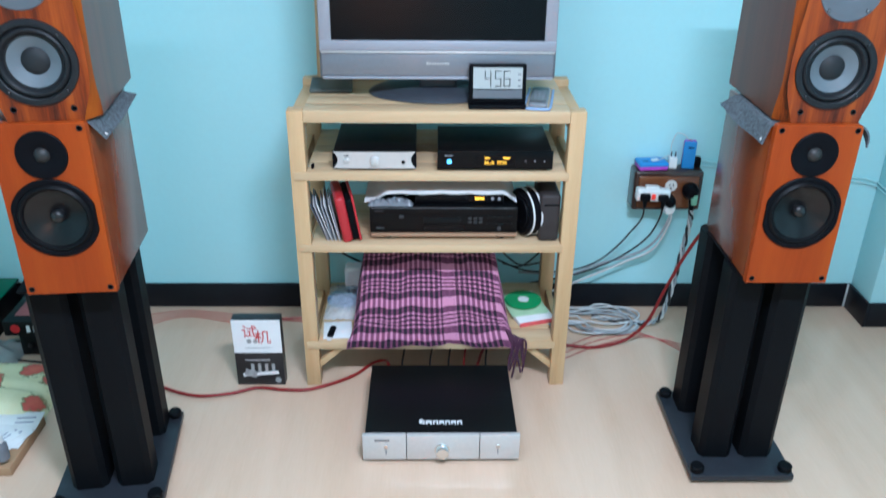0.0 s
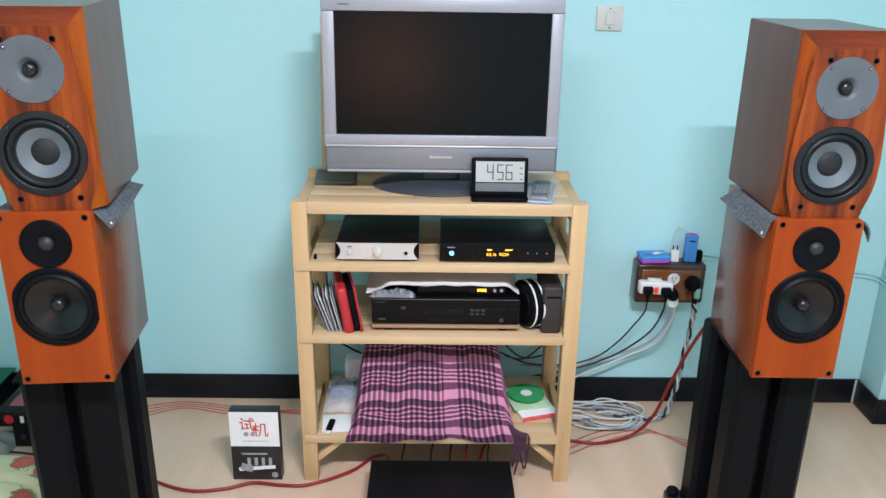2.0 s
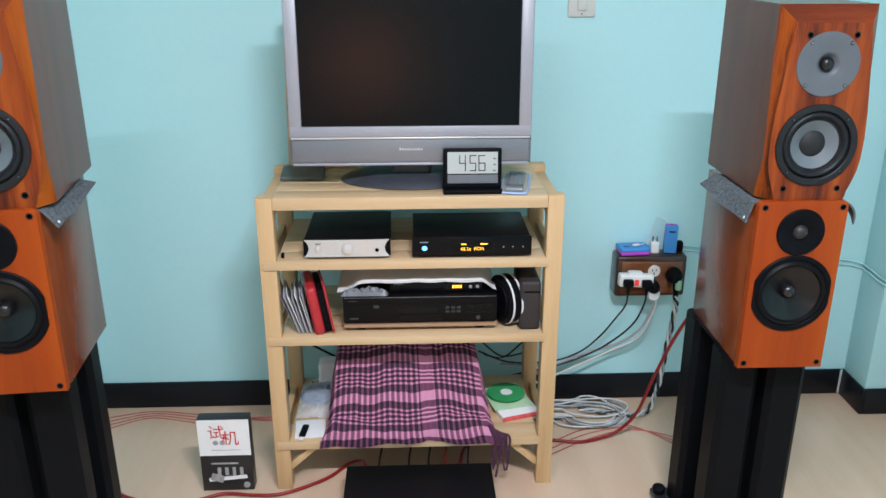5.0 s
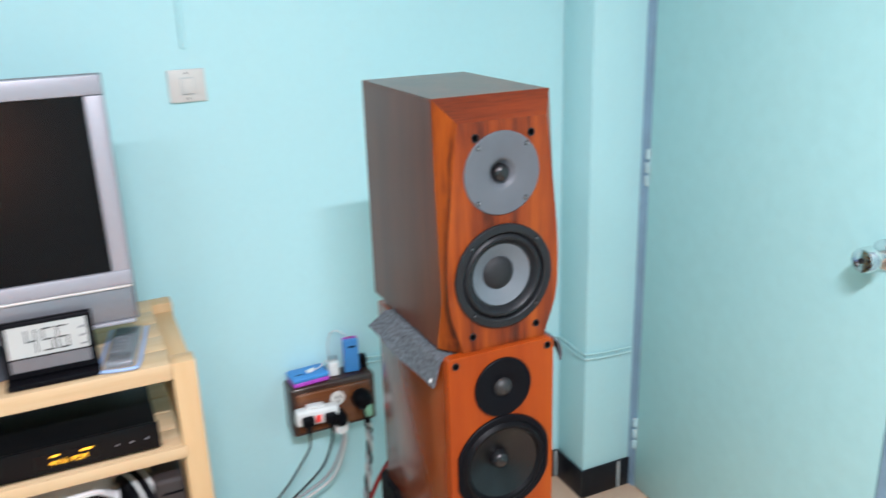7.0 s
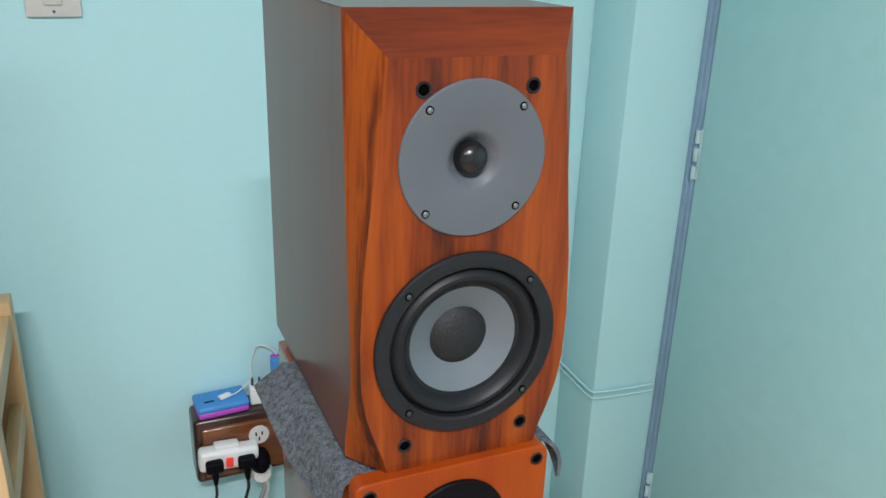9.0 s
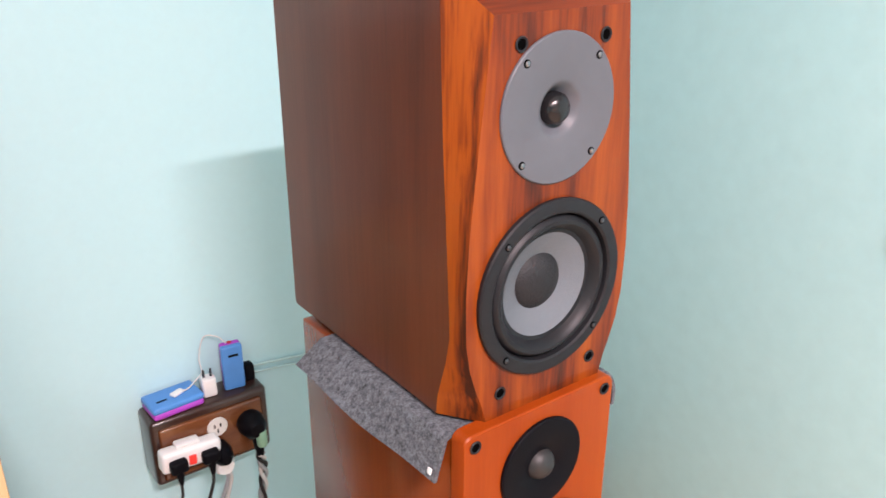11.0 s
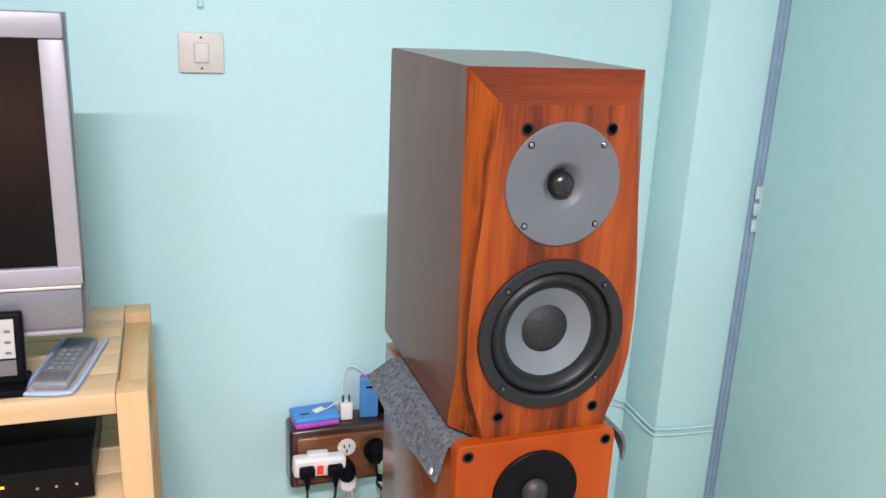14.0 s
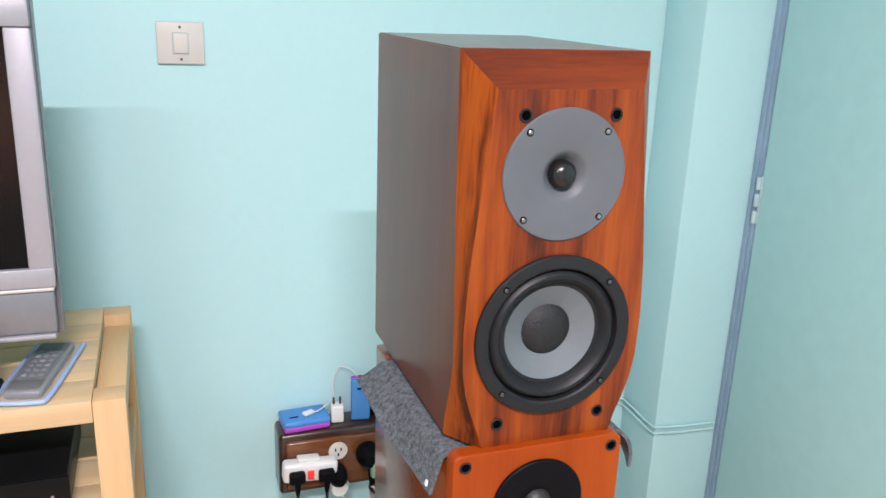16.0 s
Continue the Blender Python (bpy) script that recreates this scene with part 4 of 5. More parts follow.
for x in (-0.13, 0.13):
    for y in (0.03, 0.2):
        part("foot", L([(0, 0), (0.012, 0), (0.012, 0.006)], Matrix.Translation((x, y, 0)), 12), RUBBER, st)

solo("power_plug", B(-0.004, 0.004, -0.006, 0.006, 0, 0.014, b=0.002), BLACKPLASTIC, "small black rubber stop on the shelf", "plug", loc=(-0.236, 2.245, Z2))

# disc player on its plinth board on the third tier
Z3 = 0.5110
BROWN_X = wood("tan_plywood", [(0.25, (0.30, 0.17, 0.10)), (0.75, (0.46, 0.29, 0.18))], "x", 50, 12, 0.5)
plinth = thing("isolation_board", (0.140, 2.245, Z3), "thin wooden isolation board on dark feet", "board")
part("board", B(-0.217, 0.217, 0.0, 0.31, 0.012, 0.020, b=0.001), BROWN_X, plinth)
for x in (-0.17, 0.17):
    for y in (0.03, 0.27):
        part("foot", L([(0, 0), (0.016, 0), (0.014, 0.012)], Matrix.Translation((x, y, 0)), 16), RUBBER, plinth)
KEYGREY = mat("dark_grey_keys", (0.035, 0.036, 0.04), 0.4)
cd = thing("disc_player", (0.140, 2.250, Z3 + 0.0203), "black full-width compact disc player", "disc player")
part("case", B(-0.214, 0.214, 0.012, 0.30, 0.006, 0.084, b=0.002), BLACKMETAL, cd)
fr = part("fascia", B(-0.219, 0.219, 0.0, 0.0115, 0.004, 0.087, b=0.003), GLOSSBLACK, cd)
part("upper_band", B(-0.218, 0.218, -0.0022, 0.0004, 0.064, 0.084, b=0.001), GLOSSBLACK, fr)
# grey strip paints the highlight along the fascia's upper edge
part("highlight_strip", B(-0.214, 0.214, -0.0030, -0.0020, 0.0825, 0.0840, b=0), SILVERDARK, fr, "thin grey strip painted as the edge highlight")
part("disc_tray", B(-0.060, 0.050, -0.0020, 0.0004, 0.034, 0.052, b=0.001), BLACKMETAL, fr)
part("display_window", B(-0.060, 0.062, -0.0012, 0.0004, 0.010, 0.029, b=0), SCREEN, fr)
part("disc_mark", B(-0.132, -0.118, -0.0008, 0.0002, 0.050, 0.059, b=0), KEYGREY, fr)
for i in range(3):
    part("maker_bar", B(-0.205, -0.178, -0.0028, -0.0020, 0.072, 0.0745, b=0), KEYGREY, fr) if i == 0 else None
    for j in range(2):
        part("key", B(0.072 + i * 0.016, 0.083 + i * 0.016, -0.0035, 0.0, 0.034 + j * 0.012, 0.041 + j * 0.012, b=0.001), KEYGREY, fr)
    part("large_key", B(0.130 + i * 0.026, 0.150 + i * 0.026, -0.003, 0.0, 0.050, 0.058, b=0.001), BLACKMETAL, fr)
    part("large_key", B(0.130 + i * 0.026, 0.150 + i * 0.026, -0.003, 0.0, 0.030, 0.036, b=0.001), BLACKMETAL, fr)
part("phones_socket", L([(0, 0.001), (0.006, 0.001), (0.007, 0)], at_front(0.165, 0, 0.016), 16), KEYGREY, fr)
part("power_key", B(-0.200, -0.176, -0.003, 0.0, 0.016, 0.022, b=0.001), KEYGREY, fr)
for x in (-0.18, 0.18):
    for y in (0.03, 0.27):
        part("foot", L([(0, 0), (0.02, 0), (0.02, 0.006)], Matrix.Translation((x, y, 0)), 16), RUBBER, cd)

ZD = Z3 + 0.0203 + 0.0845
deck = thing("small_player", (0.186, 2.272, ZD), "slim black player with amber display under a cloth", "player")
part("case", B(-0.128, 0.128, 0.008, 0.20, 0.003, 0.036, b=0.002), BLACKMETAL, deck)
fd = part("fascia", B(-0.131, 0.131, 0.0, 0.0075, 0.002, 0.038, b=0.0015), GLOSSBLACK, deck)
# painted highlight on the slim fascia's top edge
part("highlight_strip", B(-0.128, 0.128, -0.0006, 0.0004, 0.0345, 0.0360, b=0), SILVERDARK, fd, "thin grey strip painted as the edge highlight")
part("tray", B(-0.105, 0.020, -0.0012, 0.0004, 0.014, 0.023, b=0.0005), SCREEN, fd)
part("display_window", B(0.026, 0.082, -0.0008, 0.0004, 0.009, 0.029, b=0), SCREEN, fd)
for k in range(4):
    part("display_bar", B(0.046 + k * 0.0072, 0.0515 + k * 0.0072, -0.0013, -0.0009, 0.015, 0.024, b=0), ORANGEGLOW, fd)
part("maker_bar", B(-0.120, -0.095, -0.0008, 0.0002, 0.029, 0.032, b=0), SILVER, fd)
for x in (0.098, 0.118):
    part("knob", L([(0, 0.003), (0.0045, 0.003), (0.005, 0)], at_front(x, 0, 0.019), 16), SILVER, fd)

bm = bmesh.new()


def drape(a, b):
    """Cloth over the slim player, falling to the big one's lid on both sides."""
    x = -0.235 + a * 0.452
    y = 2.262 + max(0.0, b - 0.10) * 0.24
    over = 1 / (1 + math.exp((-0.188 - x) / 0.010)) * (1 / (1 + math.exp((x - 0.197) / 0.008)))
    z = ZD + 0.0035 + over * 0.042 + 0.0035 * noise.noise((x * 22, y * 20, 0.3)) + 0.002
    hem = max(0.0, 1 - b / 0.10)
    return (0.140 + x, y + 0.012 * (1 - over) - 0.004 * (1 - hem) * (b < 0.2), z - hem * 0.010 * over)


grid(bm, 64, 24, drape)
thicken(bm, 0.002)
solo("dust_cloth", bm, CLOTHWHITE, "white cotton cloth draped over the slim player", "cloth", smooth=60)
bm = bmesh.new()
grid(bm, 34, 10, lambda a, b: (-0.085 + a * 0.135, -0.006 + b * 0.03, 0.001 + 0.022 * (1 - (2 * b - 1) ** 4) * (1 - (2 * a - 1) ** 6) * (0.45 + 0.9 * abs(noise.noise((a * 11, b * 4, 2.5))))))
solo("plastic_wrap", bm, BAGPLASTIC, "crumpled clear plastic wrap on the disc player", "plastic wrap", loc=(0.000, 2.258, ZD + 0.001), smooth=20)

SLEEVE = mat("printed_paper_sleeve", (0.40, 0.40, 0.43), 0.6, vary=0.45, scale=14)
SLEEVE_D = mat("dark_printed_sleeve", (0.13, 0.14, 0.17), 0.5, vary=0.5, scale=14)
# leaning sleeves, red case, round case and pouch on the third tier
for k in range(12):
    m = Matrix.Rotation(radians(9 + (0, -1, 2, 1, -2)[k % 5]), 4, "Z") @ Matrix.Rotation(radians(-(11 + k * 0.7 + (0, 1.5, -1, 2)[k % 4])), 4, "Y")
    solo("paper_sleeve", B(-0.0009, 0.0009, 0, 0.125, 0, (0.125, 0.118, 0.127, 0.110, 0.124, 0.106, 0.118)[k % 7], b=0.0003, m=m), (SLEEVE, PAPER, SLEEVE_D)[k % 3], "thin printed paper disc sleeve leaning on its neighbour", "sleeve", "leaning sleeves", loc=(-0.166 - k * 0.0038, 2.236 + 0.004 * (k % 3), Z3 + 0.001))
rc = thing("disc_wallet", (-0.116, 2.232, Z3), "red zipped disc wallet standing upright", "disc wallet", rz=12)
rm = Matrix.Rotation(radians(-9), 4, "Y")
for x, w in ((-0.040, 0.030), (0.0085, 0.007)):
    part("cover", B(x, x + w, 0.0, 0.150, 0.003, 0.150, b=w * 0.35, seg=3, m=rm), REDCASE, rc)
part("zip_band", B(-0.0098, 0.0083, 0.002, 0.145, 0.010, 0.140, b=0.003, m=rm), BLACKPLASTIC, rc, "black zip edge")
pouch = thing("zipped_pouch", (0.452, 2.236, Z3), "dark brown zipped gear pouch", "pouch")
part("body", B(-0.030, 0.030, 0.0, 0.16, 0.0, 0.150, b=0.010, seg=3), POUCH, pouch)
part("zip", B(-0.018, 0.026, -0.0015, 0.002, 0.116, 0.121, b=0.0005), BLACKPLASTIC, pouch)
disc = thing("round_case", (0.394, 2.290, Z3), "round black case with two white rings", "case")
dm = Matrix.Translation((-0.022, 0, 0.074)) @ Matrix.Rotation(radians(22), 4, "Z") @ Matrix.Rotation(radians(-90), 4, "Y") @ Matrix.Translation((0, 0, -0.02))
part("drum", L([(0, -0.026), (0.066, -0.026), (0.072, -0.020), (0.072, 0.020), (0.064, 0.026), (0.050, 0.022), (0.048, 0.026), (0.030, 0.026), (0.028, 0.022), (0, 0.022)], dm, 48), BLACKPLASTIC, disc)
for h in (-0.014, 0.012):
    part("ring", L([(0.0722, h - 0.003), (0.0740, h - 0.002), (0.0740, h + 0.002), (0.0722, h + 0.003)], dm, 48), WHITEPLASTIC, disc, "white ring")

# bottom tier: checked scarf over a cushion, discs and papers
Z4 = 0.1700
bm = bmesh.new()
PATHYZ = spline([(0, 2.545, 0.175), (0, 2.540, 0.40), (0, 2.50, 0.455), (0, 2.42, 0.448), (0, 2.34, 0.400), (0, 2.275, 0.315), (0, 2.232, 0.235), (0, 2.208, 0.185), (0, 2.205, 0.158)], 8)


RUN = np.concatenate(([0.0], np.cumsum([(q - p).length for p, q in zip(PATHYZ, PATHYZ[1:])])))


def scarf_place(a, b):
    s = 2 * a - 1
    k = min(int(np.searchsorted(RUN, b * RUN[-1], side="right")) - 1, len(PATHYZ) - 2)
    p = PATHYZ[k].lerp(PATHYZ[k + 1], (b * RUN[-1] - RUN[k]) / (RUN[k + 1] - RUN[k]))
    b = (k + (b * RUN[-1] - RUN[k]) / (RUN[k + 1] - RUN[k])) / (len(PATHYZ) - 1)
    half = 0.208 + 0.046 * max(0, b - 0.25) / 0.75
    cx = 0.096 + 0.022 * max(0, b - 0.3)
    core = max(-0.86, min(0.86, s)) / 0.86
    fall = max(0.0, abs(s) - 0.86) / 0.14
    x = cx + core * (half - 0.012) + math.copysign(0.012 + 0.02 * fall, s) * (fall > 0) * min(1, fall * 3)
    crease = 0.010 * noise.noise((s * 3.2, b * 7, 1.7)) + 0.004 * noise.noise((s * 9, b * 14, 4.1))
    edge = 0.018 * (abs(core) ** 3)
    z = p.z + crease - edge * (p.z > 0.24) + 0.006 * math.sin(3 * s + 1) * (b > 0.9)
    z = z + (min(z, Z4 + 0.006) - z) * min(1, fall * 1.05)
    return (x, p.y + crease * 0.6 + (0.004 * math.sin(6 * s) if b > 0.85 else 0), max(z, Z4 + 0.003) if p.y > 2.213 else z)


grid(bm, 72, 72, scarf_place, uv=lambda a, b: (a * 0.58, b * RUN[-1]))
scarf = thing("checked_scarf", (0, 0, 0), "pink and black checked scarf draped over a cushion", "scarf")
part("cloth", bm, SCARF, scarf, smooth=70)
TASSEL = mat("plum_thread", (0.06, 0.018, 0.042), 0.8)
for k in range(10):
    x = 0.350 + 0.005 * k
    l = 0.05 + 0.09 * random.random()
    bm = bmesh.new()
    tube(bm, [(x - 0.012, 2.214, 0.215 - 0.004 * k), (x, 2.206, 0.185), (x + random.uniform(-0.01, 0.012), 2.203, 0.16), (x + random.uniform(-0.02, 0.016), 2.206, 0.16 - l)], 0.0032, 5, 4)
    part("tassel", bm, TASSEL, scarf, smooth=60)

bag = thing("disc_spindle", (-0.190, 2.475, Z4), "blue discs stacked in a clear plastic bag", "discs")
for k in range(4):
    part("disc", L([(0.008, k * 0.003), (0.060, k * 0.003), (0.060, k * 0.003 + 0.0014), (0.008, k * 0.003 + 0.0014)], Matrix.Translation((0.003 * k, -0.002 * k, 0.004)), 40), BLUECD, bag)
bm = bmesh.new()
grid(bm, 30, 36, lambda a, b: (-0.058 + a * 0.130, -0.135 + b * 0.225, 0.003 + 0.024 * (1 - (2 * a - 1) ** 4) * (1 - (2 * b - 1) ** 4) + 0.011 * abs(noise.noise((a * 7, b * 7, 2)))))
part("plastic_bag", bm, HAZEBAG, bag, "crinkled clear bag", smooth=40)
solo("loose_paper", B(-0.045, 0.045, -0.05, 0.05, 0, 0.0012, b=0.0002), PAPER, "loose white paper slip on the bottom shelf", "paper", loc=(-0.196, 2.282, Z4 + 0.0005), rz=5)
solo("folded_cloth", B(-0.045, 0.045, -0.03, 0.03, 0, 0.09, b=0.012, seg=3), CLOTHWHITE, "pale folded plastic sachet at the back of the shelf", "sachet", loc=(-0.150, 2.560, Z4))
fob = thing("usb_stick", (-0.213, 2.262, Z4 + 0.002), "small black rounded usb stick", "usb stick", rz=-6)
part("body", B(-0.010, 0.010, -0.030, 0.030, 0, 0.011, b=0.005, seg=3), BLACKPLASTIC, fob)
part("clip", B(-0.006, 0.006, -0.046, -0.028, 0.001, 0.004, b=0.001), WHITEPLASTIC, fob)
book = thing("booklet", (0.425, 2.402, Z4), "white booklet with red spine", "booklet", rz=17)
part("page_block", B(-0.062, 0.062, -0.088, 0.10, 0.001, 0.014, b=0.001), PAPER, book)
part("red_cover_edge", B(-0.0625, 0.0625, -0.092, -0.0885, 0.0, 0.0145, b=0.001), mat("pale_red_spine", (0.58, 0.09, 0.10), 0.5, vary=0.5, scale=90), book, "red spine")
solo("disc_sleeve", B(-0.064, 0.064, -0.074, 0.066, 0, 0.003, b=0.001), mat("pale_green_sleeve", (0.42, 0.60, 0.38), 0.5), "pale green disc sleeve on the booklet", "sleeve", loc=(0.416, 2.424, Z4 + 0.0148), rz=13)
gd = thing("green_disc", (0.412, 2.438, Z4 + 0.0184), "green printed compact disc", "disc")
for k in range(3):
    part("disc", L([(0.0075, 0), (0.060, 0), (0.060, 0.0013), (0.0075, 0.0013)], Matrix.Translation((0.002 * k, -0.003 * k, k * 0.004)), 40), GREENCD, gd)
    part("hub", L([(0.0075, 0.0014), (0.019, 0.0014), (0.019, 0.0018), (0.0075, 0.0018)], Matrix.Translation((0.002 * k, -0.003 * k, k * 0.004)), 24), WHITEPLASTIC, gd) if k == 2 else None

# ---------------------------------------------------------------- floor: integrated amplifier and boxed set
amp = thing("integrated_amplifier", (0.131, 1.850, 0), "black integrated amplifier with silver front on the floor", "amplifier")
part("case", B(-0.214, 0.214, 0.014, 0.345, 0.014, 0.095, b=0.002), BLACKMETAL, amp)
af = part("fascia", B(-0.221, -0.0985, 0.0, 0.0135, 0.012, 0.0985, b=0.0025), BRUSHED, amp, "brushed silver front panel")
part("fascia_middle", B(-0.0970, 0.1075, 0.0, 0.0135, 0.012, 0.0985, b=0.0025), BRUSHED, af)
part("fascia_end", B(0.1090, 0.221, 0.0, 0.0135, 0.012, 0.0985, b=0.0025), BRUSHED, af)
vk = part("volume_knob", L([(0.0215, 0.0), (0.0215, 0.003), (0.019, 0.0035), (0.0185, 0.019), (0.017, 0.021), (0, 0.0205)], at_front(0.003, 0.0, 0.048), 40), CHROME, amp, "polished volume knob")
for x in (-0.155, 0.160):
    part("selector", L([(0, 0.003), (0.006, 0.003), (0.0065, 0)], at_front(x, 0.0, 0.060), 18), CHROME, amp)
    part("selector_pin", B(x - 0.0015, x + 0.0015, -0.001, 0.0002, 0.032, 0.050, b=0), SILVERDARK, amp)
part("model_mark", B(-0.187, -0.145, -0.0006, 0.0002, 0.078, 0.084, b=0), SILVERDARK, amp)
LOGO = mat("pale_logo_print", (0.72, 0.73, 0.75), 0.4)
for k, (x, w) in enumerate(((-0.062, 0.010), (-0.051, 0.004), (-0.044, 0.018), (-0.023, 0.015), (-0.005, 0.014), (0.012, 0.014), (0.029, 0.014), (0.046, 0.014))):
    part("logo_shape", B(x, x + w, 0.052 + (0.004 if k == 0 else 0), 0.069 + (0.005 if k == 0 else 0), 0.0951, 0.0956, b=0), LOGO, amp)
    if k > 1:
        part("logo_gap", B(x + w * 0.28, x + w * 0.72, 0.051, 0.061 if k % 2 else 0.0575, 0.09555, 0.0960, b=0), BLACKMETAL, amp)
for x in (-0.18, 0.18):
    for y in (0.04, 0.30):
        part("foot", L([(0, 0), (0.02, 0), (0.022, 0.014)], Matrix.Translation((x, y, 0)), 16), RUBBER, amp)
for x in (-0.17, -0.12, -0.03, 0.03, 0.08, 0.15):
    part("plug", L([(0.006, 0), (0.006, 0.03), (0.003, 0.04)], Matrix.Translation((x, 0.344, 0.058)) @ Matrix.Rotation(radians(-90), 4, "X"), 12), STEEL if x == -0.17 else BLACKPLASTIC, amp)

bx = thing("boxed_disc_set", (-0.443, 2.222, 0), "upright disc box, white above and black below", "box")
part("box_body", B(-0.076, 0.076, 0.0, 0.040, 0.001, 0.246, b=0.001), CARD, bx)
part("white_panel", B(-0.0755, 0.0755, -0.0006, 0.0004, 0.124, 0.2455, b=0), PAPER, bx, "white upper panel")
words("title", "试", 0.050, at_front(-0.022, -0.0010, 0.200), REDINK, bx)
words("title", "机", 0.052, at_front(0.018, -0.0010, 0.180), REDINK, bx)
for x in (-0.026, -0.006):
    part("seal", L([(0, 0.0012), (0.008, 0.0012), (0.008, 0.0006)], at_front(x, 0, 0.168), 18), CARDGREY, bx)
part("caption_bar", B(-0.040, 0.045, -0.0011, -0.0006, 0.142, 0.144, b=0), CARDGREY, bx)
pr = part("picture_band", B(-0.052, 0.062, -0.0010, 0.0004, 0.038, 0.050, b=0, m=Matrix.Rotation(radians(-5), 4, "Y")), PAPER, bx, "printed picture of a valve amplifier")
for x in (-0.028, -0.006, 0.016, 0.038):
    part("valve_shape", B(x, x + 0.010, -0.0010, 0.0004, 0.054, 0.082, b=0), CARDGREY, pr)
part("amplifier_shape", B(-0.062, -0.024, -0.0012, 0.0004, 0.022, 0.046, b=0, m=Matrix.Rotation(radians(18), 4, "Y")), CARDGREY, pr)
part("top_shape", B(-0.045, 0.035, -0.0010, 0.0004, 0.094, 0.099, b=0), CARDGREY, pr)
part("seal", L([(0, 0.0012), (0.010, 0.0012), (0.010, 0.0004)], at_front(0.055, 0, 0.020), 20), CARDGREY, pr)

# ---------------------------------------------------------------- mains box on the wall
ob = thing("mains_box", (0.914, YN, 0.430), "dark mahogany socket box fixed to the wall", "socket box")
part("body", B(-0.113, 0.125, -0.078, -0.001, 0.002, 0.147, b=0.010, seg=3), MAHOG_D, ob)
part("front_panel", B(-0.099, 0.110, -0.0845, -0.076, 0.014, 0.130, b=0.006, seg=3), MAHOG, ob, "glossy mahogany front")
so = part("socket", L([(0, 0.003), (0.020, 0.003), (0.021, 0.0)], at_front(0.013, -0.0845, 0.097), 28), CREAMPLASTIC, ob, "round cream socket")
for x, z in ((-0.006, 0.004), (0.006, 0.004), (0.0, -0.008)):
    part("slot", B(0.013 + x - 0.0015, 0.013 + x + 0.0015, -0.0882, -0.0872, 0.097 + z - 0.004, 0.097 + z + 0.004, b=0), HOLE, so)
strip = thing("power_strip", (0.862, YN - 0.0848, 0.503), "white power strip with lit red switch", "power strip", rz=0)
sm = Matrix.Rotation(radians(3), 4, "Y")
part("body", B(-0.058, 0.058, -0.034, 0.0, -0.022, 0.022, b=0.008, seg=3, m=sm), WHITEPLASTIC, strip)
part("hanger", B(-0.028, 0.020, -0.026, -0.002, 0.021, 0.030, b=0.004, m=sm), WHITEPLASTIC, strip)
part("switch", B(-0.008, 0.006, -0.040, -0.035, -0.012, 0.008, b=0.0015, m=sm), REDGLOW, strip, "lit red rocker switch")
for dx in (-0.031, 0.031):
    pg = thing("mains_plug", (0.862 + dx, YN - 0.1195, 0.500 - dx * 0.05), "black moulded mains plug", "plug", "mains plugs")
    part("body", B(-0.017, 0.017, -0.020, 0.0, -0.012, 0.014, b=0.006, seg=3), BLACKPLASTIC, pg)
    part("collar", L([(0.008, 0), (0.007, 0.012), (0.004, 0.030)], Matrix.Translation((0.0, -0.012, -0.008)) @ Matrix.Rotation(radians(180), 4, "X"), 14), BLACKPLASTIC, pg)
pg = thing("mains_plug", (0.922, YN - 0.085, 0.478), "black plug with white collar", "plug", "mains plugs")
part("body", L([(0.021, 0), (0.022, 0.020), (0.018, 0.038), (0.010, 0.050), (0, 0.050)], FRONT, 20), BLACKPLASTIC, pg)
part("collar", L([(0.022, 0), (0.023, 0.022), (0.017, 0.034), (0, 0.034)], Matrix.Translation((0.002, 0, -0.026)) @ FRONT, 20), WHITEPLASTIC, pg, "white collar")
pg = thing("mains_plug", (0.992, YN - 0.085, 0.515), "large black angled plug", "plug", "mains plugs")
part("body", L([(0.026, 0), (0.028, 0.012), (0.024, 0.034), (0.014, 0.044), (0, 0.044)], FRONT, 24), BLACKPLASTIC, pg)
part("tail", L([(0.013, 0), (0.011, 0.03), (0.006, 0.062)], Matrix.Translation((0.006, -0.026, -0.012)) @ Matrix.Rotation(radians(176), 4, "X"), 16), BLACKPLASTIC, pg)
part("sleeve", L([(0.0105, 0.0), (0.0115, 0.003), (0.0105, 0.030), (0.0085, 0.034)], Matrix.Translation((0.009, -0.034, -0.008)) @ Matrix.Rotation(radians(172), 4, "X"), 16), mat("pale_green_plastic", (0.22, 0.44, 0.30), 0.4), pg, "pale green cable sleeve")

ZB = 0.5775
pb = thing("power_bank", (0.862, 2.681, ZB), "flat blue and magenta power bank lying on the box", "power bank", "power banks", rz=4)
part("magenta_half", B(-0.050, 0.050, -0.032, 0.032, 0, 0.014, b=0.005, seg=3), MAGENTA, pb, "magenta half")
part("blue_half", B(-0.051, 0.051, -0.033, 0.033, 0.0125, 0.026, b=0.005, seg=3), BLUE, pb, "blue half")
part("mark", B(-0.035, -0.015, -0.012, -0.007, 0.026, 0.0264, b=0), BLACKPLASTIC, pb)
pb = thing("power_bank", (0.986, 2.681, ZB), "upright blue and magenta power bank", "power bank", "power banks", rz=-8)
part("magenta_half", B(-0.020, 0.020, -0.002, 0.012, 0, 0.098, b=0.004, seg=3), MAGENTA, pb, "magenta half")
part("blue_half", B(-0.021, 0.021, -0.014, 0.000, 0, 0.097, b=0.004, seg=3), BLUE, pb, "blue half")
part("mark", B(-0.008, 0.012, -0.0146, -0.0138, 0.074, 0.079, b=0), BLACKPLASTIC, pb)
